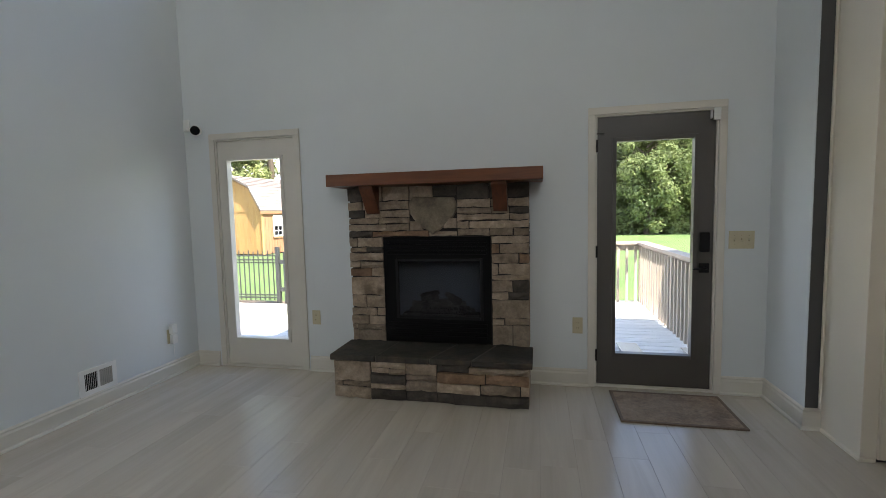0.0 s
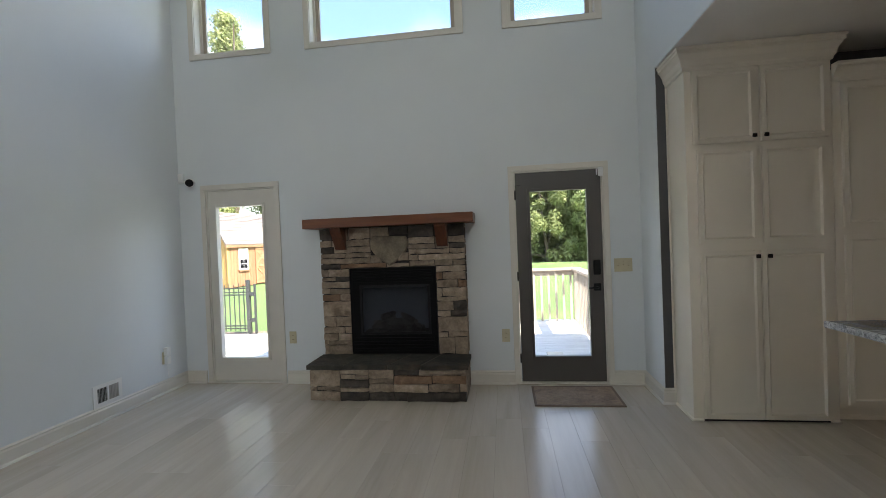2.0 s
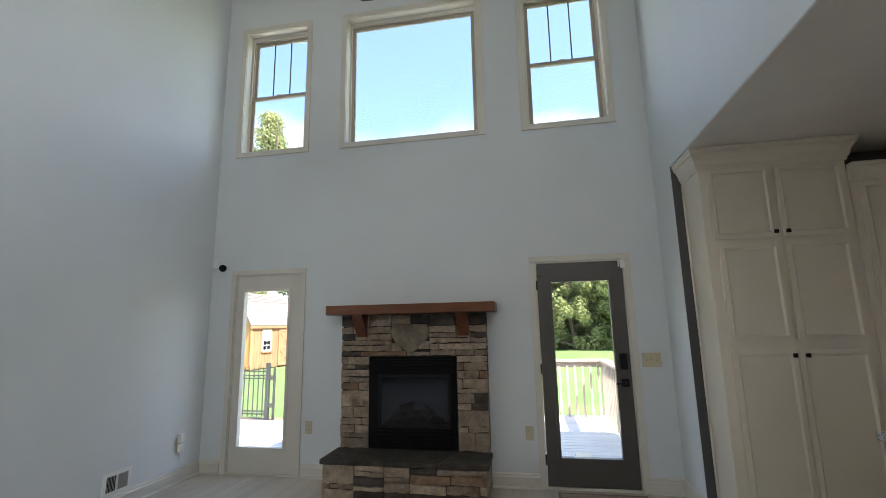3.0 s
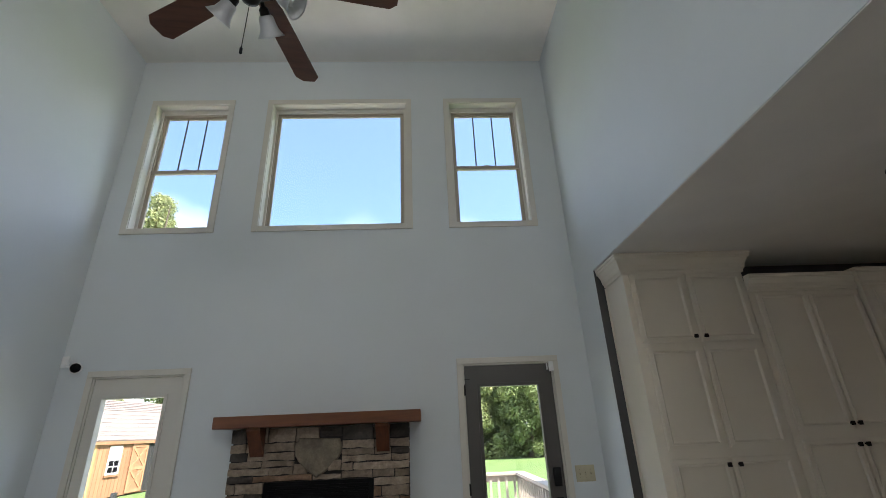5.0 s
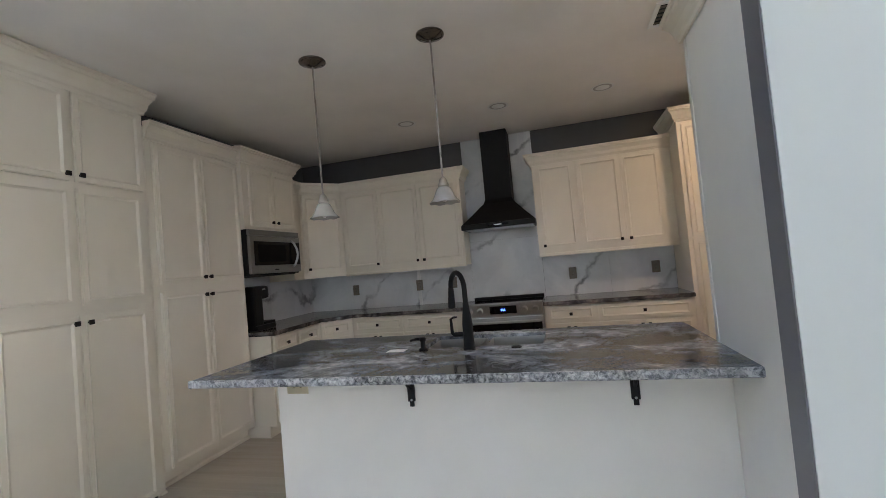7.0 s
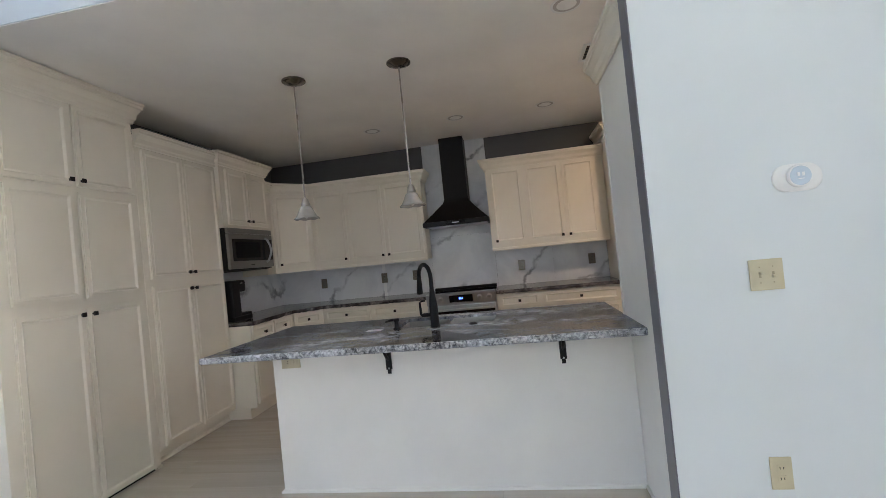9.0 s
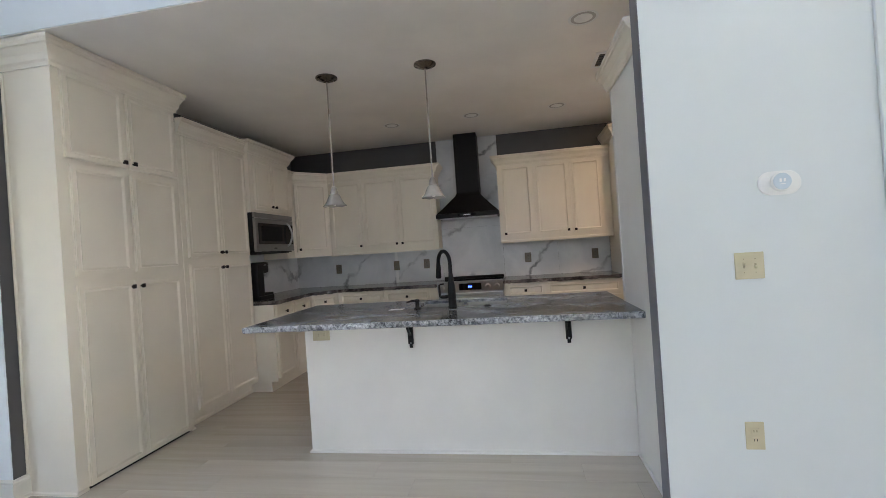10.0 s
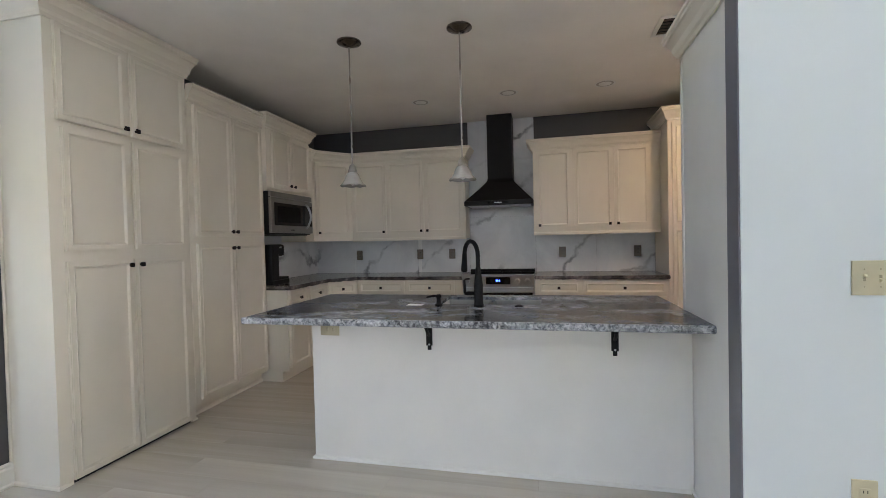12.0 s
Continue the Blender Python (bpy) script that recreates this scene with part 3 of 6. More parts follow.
# ---- fireplace ----
FX0, FX1, FY, HZ = -1.225, 0.21, 3.63, 0.33
fire = thing("fireplace", ((FX0 + FX1) / 2, FY, 0), "ledge stone gas fireplace with a raised slate hearth", "fireplace")
bm = bmesh.new()
holed(bm, FX0 + 0.01, FX1 - 0.01, 0, 1.55, [(-0.925, -0.085, 0.34, 1.165)], lambda bm, p, q, z, y: box(bm, p, q, FY + 0.012, YN + 0.002, z, y))
box(bm, FX0 + 0.012, FX1 - 0.012, 3.275, FY + 0.01, 0, 0.285)
core = part("core", bm, MORTAR, fire)
rng = random.Random(5)


def stone(x0, x1, z0, z1, y, tone=0, depth=0.05):
    """One rough ledge stone with its face at y."""
    g = 0.0042
    x0, x1, z0, z1 = x0 + g, x1 - g, z0 + g, z1 - g
    bm = bmesh.new()
    nx, nz = max(2, round((x1 - x0) / 0.06)), 2
    proud = y - rng.uniform(0.008, 0.034)
    grid = {}
    for i in range(nx + 1):
        for j in range(nz + 1):
            e = i in (0, nx) or j in (0, nz)
            ex = rng.uniform(-0.003, 0.003) if 0 < i < nx else rng.uniform(-0.002, 0.002)
            ez = rng.uniform(-0.005, 0.005) if e else 0
            grid[i, j] = bm.verts.new((x0 + (x1 - x0) * i / nx + ex, proud + (rng.uniform(0.005, 0.013) if e else rng.uniform(-0.006, 0.006)), z0 + (z1 - z0) * j / nz + ez))
    for i in range(nx):
        for j in range(nz):
            bm.faces.new((grid[i, j], grid[i + 1, j], grid[i + 1, j + 1], grid[i, j + 1]))
    rim = [grid[i, 0] for i in range(nx + 1)] + [grid[nx, j] for j in range(1, nz + 1)] + [grid[i, nz] for i in range(nx - 1, -1, -1)] + [grid[0, j] for j in range(nz - 1, 0, -1)]
    back = [bm.verts.new((v.co.x, y + depth, v.co.z)) for v in rim]
    for k in range(len(rim)):
        a, b = (k + 1) % len(rim), k
        bm.faces.new((rim[a], rim[b], back[b], back[a]))
    ob = part("stone", bm, STONE[tone], core)
    return ob


def courses(x0, x1, z_top, rows, y):
    """Rows of stones from the top: (height, (share, tone), ...)."""
    z = z_top
    for h, *stones in rows:
        x, total = x0, sum(s for s, _ in stones)
        for s, tone in stones:
            w = (x1 - x0) * s / total
            stone(x, x + w, z - h, z, y, tone)
            x += w
        z -= h


# jambs beside the firebox
courses(FX0, -0.935, 1.175, [(0.078, (25, 0), (72, 0)), (0.046, (48, 3), (46, 1)), (0.068, (1, 0)), (0.055, (30, 0), (64, 0)), (0.074, (60, 2), (34, 3)),
                             (0.148, (1, 3)), (0.102, (42, 3), (52, 0)), (0.064, (70, 0), (24, 3)), (0.070, (46, 3), (44, 0)), (0.046, (16, 0), (78, 0)), (0.094, (16, 3), (78, 0))], FY)
courses(-0.075, FX1, 1.175, [(0.058, (1, 0)), (0.076, (22, 2), (78, 3)), (0.075, (74, 3), (28, 2)), (0.088, (18, 0), (84, 0)), (0.040, (1, 0)), (0.090, (56, 3), (44, 1)),
                             (0.060, (45, 0), (56, 1)), (0.146, (1, 0)), (0.052, (34, 0), (68, 3)), (0.16, (56, 0), (46, 0))], FY)
# courses above the firebox, either side of the shield stone
SH0, SH1 = -0.712, -0.335
courses(FX0, SH0, 1.573, [(0.113, (38, 1), (52, 3), (68, 0)), (0.070, (42, 3), (50, 3), (84, 0)), (0.062, (46, 1), (44, 0), (82, 0)), (0.048, (88, 0), (88, 0)), (0.056, (112, 0), (64, 0))], FY)
courses(SH1, FX1, 1.573, [(0.113, (92, 1), (50, 1), (60, 1)), (0.068, (94, 0), (46, 3), (58, 0)), (0.048, (100, 0), (52, 0), (56, 1)), (0.052, (140, 0), (52, 0)), (0.058, (38, 0), (182, 0)), (0.059, (88, 0), (62, 0), (42, 3))], FY)
courses(FX0, -0.560, 1.224, [(0.049, (72, 1), (165, 2))], FY)
stone(SH0, SH0 + 0.19, 1.46, 1.573, FY, 0), stone(SH0 + 0.19, SH1, 1.49, 1.573, FY, 1)
stone(SH0, -0.60, 1.224, 1.30, FY, 0), stone(-0.44, SH1, 1.235, 1.32, FY, 0), stone(-0.560, SH1, 1.176, 1.215, FY, 0)
# the shield stone
bm = bmesh.new()
cx, zt = -0.524, 1.482
ring = []
for k in range(-20, 20):
    s = 1 - abs(k) / 20
    half = 0.188 * (0.84 + 0.16 * math.sin(min(1, s / 0.25) * math.pi / 2)) if s < 0.30 else 0.188 * (1 - ((s - 0.30) / 0.70) ** 1.9)
    ring.append((cx + half * (-1 if k < 0 else 1) + rng.uniform(-0.003, 0.003), zt + 0.004 - 0.292 * s + rng.uniform(-0.003, 0.003)))
f1 = [bm.verts.new((x, FY - 0.018, z)) for x, z in ring]
f2 = [bm.verts.new((cx + (x - cx) * 0.93, FY - 0.028, 1.36 + (z - 1.36) * 0.93)) for x, z in ring]
f0 = [bm.verts.new((x, FY + 0.03, z)) for x, z in ring]
for k in range(len(ring)):
    j = (k + 1) % len(ring)
    bm.faces.new((f0[k], f0[j], f1[j], f1[k])), bm.faces.new((f1[k], f1[j], f2[j], f2[k]))
bm.faces.new(f2)
bmesh.ops.recalc_face_normals(bm, faces=bm.faces)
part("shield_stone", bm, SHIELD, core, "large shield-shaped stone")
# front of the raised hearth, bay by bay
HY = 3.265
courses(FX0, -0.935, 0.285, [(0.155, (1, 0)), (0.042, (20, 3), (68, 0)), (0.088, (1, 0))], HY)
courses(-0.935, -0.665, 0.285, [(0.048, (1, 0)), (0.042, (60, 0), (56, 0)), (0.072, (1, 1)), (0.040, (1, 0)), (0.083, (1, 1))], HY)
courses(-0.665, -0.435, 0.285, [(0.080, (1, 0)), (0.048, (1, 3)), (0.075, (1, 0)), (0.082, (1, 1))], HY)
courses(-0.435, FX1, 0.285, [(0.052, (112, 1), (204, 0)), (0.078, (170, 2), (148, 2)), (0.072, (132, 0), (118, 3), (26, 3)), (0.083, (58, 1), (258, 1))], HY)
# the column's and hearth's returns
for side_x, s in ((FX0, 1), (FX1, -1)):
    z = 0.0
    while z < 1.565:
        h = min(rng.uniform(0.05, 0.12), 1.573 - z)
        if z < 0.28:
            h = min(h, 0.285 - z) if 0.285 - z > 0.02 else 0.285 - z
        if 0.28 <= z < HZ:
            z = HZ
            continue
        ya = HY + 0.03 if z < 0.28 else FY + 0.03
        part("stone", boxed(side_x + 0.001 * s, side_x + 0.02 * s, ya, YN + 0.001, z + 0.003, z + h - 0.003, bevel=0.006), STONE[rng.choice([0, 0, 3, 1])], core)
        z += h
# slate slabs of the hearth
xs = [-1.25, -0.86, -0.42, -0.12, 0.236]
for x0, x1 in zip(xs, xs[1:]):
    bm = boxed(x0 + 0.005, x1 - 0.005, 3.238, FY + 0.005, 0.287, 0.328 + rng.uniform(-0.002, 0.002), bevel=0.006)
    for v in bm.verts:
        for edge, k in ((x0, x0 > -1.2), (x1, x1 < 0.2)):
            if k and abs(v.co.x - edge) < 0.02:
                v.co.x += 0.16 * (v.co.y - 3.43) * (1 if edge < -0.5 else 2.2)
    part("hearth_slab", bm, SLATE, fire, "dark grey slate slab")
part("mortar_bed", boxed(-1.235, 0.222, 3.25, FY, 0.288, 0.3265), JOINT, fire)
# mantel and corbels
part("mantel_beam", boxed(-1.315, 0.310, 3.43, YN, 1.575, 1.665, bevel=0.006), MANTEL, fire, "red-brown stained wooden beam")
for x in (-1.005, 0.0):
    bm = bmesh.new()
    prof = [(0, 0), (0, -0.212), (0.016, -0.212), (0.030, -0.200), (0.095, -0.105), (0.160, -0.022), (0.165, 0)]
    a = [bm.verts.new((x - 0.052, FY - 0.012 - o, 1.574 + u)) for o, u in prof]
    b = [bm.verts.new((x + 0.052, FY - 0.012 - o, 1.574 + u)) for o, u in prof]
    for k in range(len(prof)):
        j = (k + 1) % len(prof)
        bm.faces.new((a[k], a[j], b[j], b[k]))
    bm.faces.new(a[::-1]), bm.faces.new(b)
    bmesh.ops.recalc_face_normals(bm, faces=bm.faces)
    part("corbel", bm, CORBEL, fire, "curved dark wooden corbel")
# gas insert
ins = thing("gas_fire_insert", (-0.505, FY, HZ), "black gas fire insert with glass front and ceramic logs", "fireplace insert")
bm = bmesh.new()
holed(bm, -0.932, -0.078, 0.342, 1.172, [(-0.835, -0.140, 0.525, 1.005)], lambda bm, p, q, z, y: box(bm, p, q, FY - 0.018, FY + 0.008, z, y))
part("surround", bm, MATTE, ins)
bm = bmesh.new()
for p, q, r, s in ((-0.835, -0.812, 0.525, 1.005), (-0.163, -0.140, 0.525, 1.005), (-0.812, -0.163, 0.525, 0.548), (-0.812, -0.163, 0.982, 1.005)):
    box(bm, p, q, FY - 0.026, FY - 0.002, r, s, 0.004)
part("glass_frame", bm, BLACK, ins)
for k in range(4):
    part("louvre", boxed(-0.90, -0.11, FY - 0.030, FY - 0.016, 1.035 + 0.030 * k, 1.055 + 0.030 * k, bevel=0.004), MATTE, ins)
for k in range(4):
    part("louvre", boxed(-0.90, -0.11, FY - 0.030, FY - 0.016, 0.372 + 0.034 * k, 0.394 + 0.034 * k, bevel=0.004), MATTE, ins)
part("fire_glass", boxed(-0.812, -0.163, FY - 0.010, FY - 0.006, 0.548, 0.982), FIREGLASS, ins)
bm = bmesh.new()
box(bm, -0.92, -0.09, FY + 0.42, FY + 0.44, 0.36, 1.16), box(bm, -0.92, -0.09, FY + 0.01, FY + 0.42, 0.36, 0.40)
box(bm, -0.92, -0.90, FY + 0.01, FY + 0.42, 0.40, 1.16), box(bm, -0.11, -0.09, FY + 0.01, FY + 0.42, 0.40, 1.16), box(bm, -0.90, -0.11, FY + 0.01, FY + 0.42, 1.14, 1.16)
part("firebox", bm, MATTE, ins)
for (x0, y0, z0), (x1, y1, z1), r in (((-0.74, 0.12, 0.60), (-0.30, 0.16, 0.62), 0.045), ((-0.66, 0.10, 0.66), (-0.40, 0.22, 0.76), 0.034), ((-0.34, 0.10, 0.64), (-0.56, 0.20, 0.74), 0.032), ((-0.70, 0.22, 0.62), (-0.24, 0.24, 0.66), 0.04), ((-0.62, 0.24, 0.70), (-0.33, 0.23, 0.73), 0.042), ((-0.55, 0.20, 0.76), (-0.40, 0.24, 0.80), 0.030), ((-0.64, 0.07, 0.60), (-0.52, 0.16, 0.68), 0.026)):
    a, b = Vector((x0, FY + y0, z0)), Vector((x1, FY + y1, z1))
    pts = [a.lerp(b, k / 6) + Vector((0, 0, rng.uniform(-0.01, 0.01))) for k in range(7)]
    part("ceramic_log", tube(bmesh.new(), pts, [r * rng.uniform(0.85, 1.1) for _ in pts], 9), LOG, ins, "grey-brown ceramic log")
bm = bmesh.new()
for k in range(60):
    c = Vector((rng.uniform(-0.76, -0.22), FY + rng.uniform(0.05, 0.20), 0.565 + rng.uniform(0, 0.025)))
    box(bm, -0.016, 0.016, -0.014, 0.014, -0.012, 0.012, m=Matrix.Translation(c) @ pose(0, 0, 0, rng.uniform(0, 90), rng.uniform(0, 90), rng.uniform(0, 90)))
box(bm, -0.80, -0.18, FY + 0.03, FY + 0.26, 0.50, 0.555)
part("ember_bed", bm, LOG, ins)

# ---- small things of the living room ----
mat = thing("door_mat", (1.15, 3.42, 0), "worn brown coir door mat before the door", "mat")
bm = boxed(0.785, 1.515, 3.172, 3.665, 0.0, 0.010, bevel=0.003)
part("coir_pad", bm, MAT, mat)
bm = bmesh.new()
for p, q, r, s in ((0.785, 1.515, 3.172, 3.190), (0.785, 1.515, 3.647, 3.665), (0.785, 0.803, 3.190, 3.647), (1.497, 1.515, 3.190, 3.647)):
    box(bm, p - 0.001, q + 0.001, r - 0.001, s + 0.001, 0.0, 0.0125, 0.003)
part("mat_border", bm, MATEDGE, mat)

plate("light_switch", (1.672, YN, 1.12), "y-", 0.162, 0.125, "almond triple toggle switch plate beside the door", "switch")
plate("wall_outlet", (-1.62, YN, 0.475), "y-", 0.075, 0.125, "almond outlet on the fireplace wall")
plate("wall_outlet", (0.565, YN, 0.472), "y-", 0.075, 0.125, "almond outlet on the fireplace wall")
plate("light_switch", (XR, -0.754, 1.155), "x-", 0.118, 0.118, "almond double toggle switch plate on the white wall", "switch")
plate("wall_outlet", (XR, -0.73, 0.404), "x-", 0.076, 0.122, "almond outlet on the white wall")

th = thing("thermostat", (XR, -0.895, 1.51), "round white smart thermostat on a wall plate", "thermostat")
bm = bmesh.new()
for s in (-1, 1):
    lathe(bm, [(0.052, 0), (0.052, 0.004), (0.049, 0.006)], Matrix.Translation((XR, -0.895 + s * 0.034, 1.508)) @ pose(0, 0, 0, 0, -90, 0), 28)
box(bm, XR - 0.0058, XR, -0.929, -0.861, 1.456, 1.560)
part("base_plate", bm, WHITE, th)
part("dial", turned([(0.036, 0.004), (0.042, 0.012), (0.042, 0.024), (0.040, 0.027)], Matrix.Translation((XR, -0.895, 1.512)) @ pose(0, 0, 0, 0, -90, 0), 32), WHITE, th, "pale ring")
part("display", turned([(0.036, 0.027), (0.035, 0.029)], Matrix.Translation((XR, -0.895, 1.512)) @ pose(0, 0, 0, 0, -90, 0), 32), plain("thermostat_glass", (0.55, 0.63, 0.70), 0.2), th, "pale blue display")
for y in (-0.887, -0.903):
    part("readout", boxed(XR - 0.0305, XR - 0.0285, y - 0.004, y + 0.004, 1.510, 1.524), WHITE, th)
part("readout", boxed(XR - 0.0305, XR - 0.0285, -0.905, -0.885, 1.499, 1.502), WHITE, th)

cam_t = thing("security_camera", (-2.72, YN, 2.14), "small round white security camera with a black lens", "camera")
part("wall_bracket", boxed(XL + 0.008, XL + 0.070, YN - 0.022, YN, 2.135, 2.235, bevel=0.006), WHITE, cam_t)
part("stem", tube(bmesh.new(), [(XL + 0.045, YN - 0.015, 2.16), (-2.74, YN - 0.05, 2.14), (-2.66, YN - 0.075, 2.125)], 0.010, 8), WHITE, cam_t)
cm = look((-2.635, YN - 0.095, 2.12), (-1.0, 0.4, 1.6)) @ pose(0, 0, 0, 180, 0, 0)
part("body", turned([(0.012, -0.045), (0.032, -0.038), (0.044, -0.01), (0.045, 0.025), (0.042, 0.032)], cm, 24), WHITE, cam_t, smooth=True)
part("lens", turned([(0.040, 0.030), (0.038, 0.036), (0.018, 0.037)], cm, 24), BLACKGLOSS, cam_t, "black lens face")

vent = thing("wall_vent", (XL, 2.79, 0.22), "white metal wall register low on the wall", "vent")
bm = bmesh.new()
holed(bm, 2.652, 2.930, 0.128, 0.312, [(2.690, 2.785, 0.160, 0.282), (2.798, 2.897, 0.160, 0.282)], lambda bm, p, q, z, y: box(bm, XL, XL + 0.009, p, q, z, y))
part("frame", bm, WHITE, vent)
# dark sheet stands in for the shade behind the slats
part("backing", boxed(XL + 0.0005, XL + 0.0015, 2.66, 2.92, 0.14, 0.30), DARKSLOT, vent)
for k in range(7):
    for y, a, w, mt in ((2.700 + k * 0.0130, 50, 0.0022, WHITE), (2.805 + k * 0.0142, 86, 0.0066, plain("damper_grey", (0.34, 0.32, 0.29), 0.5) if k == 0 else bpy.data.materials["damper_grey"])):
        part("slat", boxed(-w, w, -0.0006, 0.0006, 0.161, 0.281, m=Matrix.Translation((XL + 0.0055, y, 0)) @ pose(0, 0, 0, 0, 0, -a)), mt, vent)

pl = plate("wall_outlet", (XL, 3.45, 0.35), "x+", 0.075, 0.125, "almond outlet with a white plug-in adapter")
ad = thing("plug_adapter", (XL, 3.45, 0.36), "white plug-in power adapter with a thin cable", "adapter")
part("upper_block", boxed(XL + 0.009, XL + 0.05, 3.425, 3.478, 0.375, 0.455, bevel=0.006), WHITE, ad)
part("lower_block", boxed(XL + 0.009, XL + 0.045, 3.430, 3.482, 0.285, 0.368, bevel=0.006), WHITE, ad)
part("cable", tube(bmesh.new(), [(XL + 0.03, 3.45, 0.288), (XL + 0.03, 3.45, 0.22), (XL + 0.022, 3.46, 0.16), (XL + 0.021, 3.50, 0.134), (XL + 0.012, 3.53, 0.138)], 0.0025, 6), WHITE, ad)

# ceiling fan
FC = Vector((-0.47, 1.245, 3.67))
fan = thing("ceiling_fan", (FC.x, FC.y, FC.z), "bronze ceiling fan with five brown blades and five lamps", "ceiling fan")
up = lambda z, x=FC.x, y=FC.y: Matrix.Translation((x, y, z))
part("downrod", turned([(0.013, 0), (0.013, HC - 3.85)], up(3.83), 12), BRONZE, fan)
part("canopy", turned([(0.03, -0.09), (0.065, -0.05), (0.075, 0)], up(HC), 24), BRONZE, fan, smooth=True)
part("motor_housing", turned([(0.05, -0.06), (0.115, -0.05), (0.145, -0.015), (0.15, 0.05), (0.12, 0.10), (0.05, 0.14), (0.02, 0.18)], up(3.69), 28), BRONZE, fan, smooth=True)
part("switch_housing", turned([(0.018, -0.115), (0.045, -0.10), (0.05, -0.07), (0.06, -0.04), (0.05, 0.0), (0.045, 0.03)], up(3.61), 24), BRONZE, fan, smooth=True)
for k in range(5):
    a = 10.0 + 72 * k
    m = up(FC.z) @ pose(0, 0, 0, 0, 0, a)
    bm = bmesh.new()
    out = [(0.135, -0.052), (0.20, -0.066), (0.695, -0.078), (0.735, -0.040), (0.735, 0.040), (0.695, 0.078), (0.20, 0.066), (0.135, 0.052)]
    bl = m @ pose(0, 0, 0, 11, 0, 0)
    lo, hi = [bm.verts.new(bl @ Vector((x, y, -0.003))) for x, y in out], [bm.verts.new(bl @ Vector((x, y, 0.003))) for x, y in out]
    bm.faces.new(lo[::-1]), bm.faces.new(hi)
    for i in range(len(out)):
        j = (i + 1) % len(out)
        bm.faces.new((lo[i], lo[j], hi[j], hi[i]))
    blade = part("blade", bm, BLADE, fan, "red-brown wooden blade")
    bm = bmesh.new()
    box(bm, 0.10, 0.22, -0.026, 0.026, 0.0035, 0.010, 0.002, bl)
    part("blade_iron", bm, BRONZE, blade)
for k in range(5):
    a = radians(-63 + 72 * k)
    d = Vector((math.cos(a), math.sin(a), 0))
    base = Vector((FC.x, FC.y, 3.590)) + d * 0.045
    tip = base + d * 0.072 + Vector((0, 0, -0.01))
    lamp = part("lamp_arm", tube(bmesh.new(), [base, base + d * 0.05 + Vector((0, 0, 0.015)), tip], 0.011, 8), BRONZE, fan)
    ax = (d * 0.80 + Vector((0, 0, -0.6))).normalized()
    lm = Matrix.Translation(tip) @ ax.to_track_quat("Z", "Y").to_matrix().to_4x4()
    part("socket_cup", turned([(0.016, -0.012), (0.024, 0.0), (0.026, 0.028), (0.02, 0.034)], lm, 16), BRONZE, lamp)
    bm = bmesh.new()
    prof = [(r * 1.1, h * 1.08) for r, h in ((0.026, 0.026), (0.034, 0.036), (0.038, 0.065), (0.043, 0.09), (0.060, 0.118), (0.064, 0.124), (0.058, 0.119), (0.040, 0.09), (0.034, 0.062), (0.024, 0.034))]
    part("shade", lathe(bm, prof, lm, 20), FANGLASS, lamp, "white bell glass shade", smooth=True)
    part("bulb", turned([(0.010, 0.03), (0.015, 0.05), (0.022, 0.08), (0.018, 0.10), (0.006, 0.108)], lm, 14), BULB, lamp, smooth=True)
ch = tube(bmesh.new(), [(FC.x - 0.01, FC.y + 0.02, 3.50), (FC.x - 0.012, FC.y + 0.02, 3.21)], 0.002, 6)
pc = part("pull_chain", ch, BRONZE, fan)
part("pull", turned([(0.003, -0.02), (0.007, -0.015), (0.007, 0.015), (0.003, 0.022)], up(3.19, FC.x - 0.012, FC.y + 0.02), 10), BLACK, pc)

# ---- kitchen ----
CROWN = [(0, 0), (0.012, 0.0), (0.016, 0.016), (0.026, 0.026), (0.034, 0.055), (0.056, 0.085), (0.066, 0.09), (0.066, 0.105), (0.074, 0.11), (0.074, 0.125), (0, 0.125)]


def crown_at(z, path, parent, tall=1.0, side=1):
    return part("crown_moulding", sweep(bmesh.new(), [(o * min(tall, 0.95), u * tall) for o, u in CROWN], [(x, y, z) for x, y in path], side), CAB, parent)


def facing(x, y, ang):
    """Local x runs along a cabinet's front, local -y looks out of it."""
    return Matrix.Translation((x, y, 0)) @ pose(0, 0, 0, 0, 0, ang)


def knob(m, x, z, parent):
    km = m @ Matrix.Translation((x, -0.02, z)) @ pose(0, 0, 0, 90, 0, 0)
    bm = turned([(0.008, 0), (0.0055, 0.004), (0.005, 0.014), (0.011, 0.018)], km, 10)
    box(bm, -0.0145, 0.0145, -0.0145, 0.0145, 0.017, 0.027, 0.004, km)
    return part("knob", bm, BRONZE, parent, "dark bronze square knob")


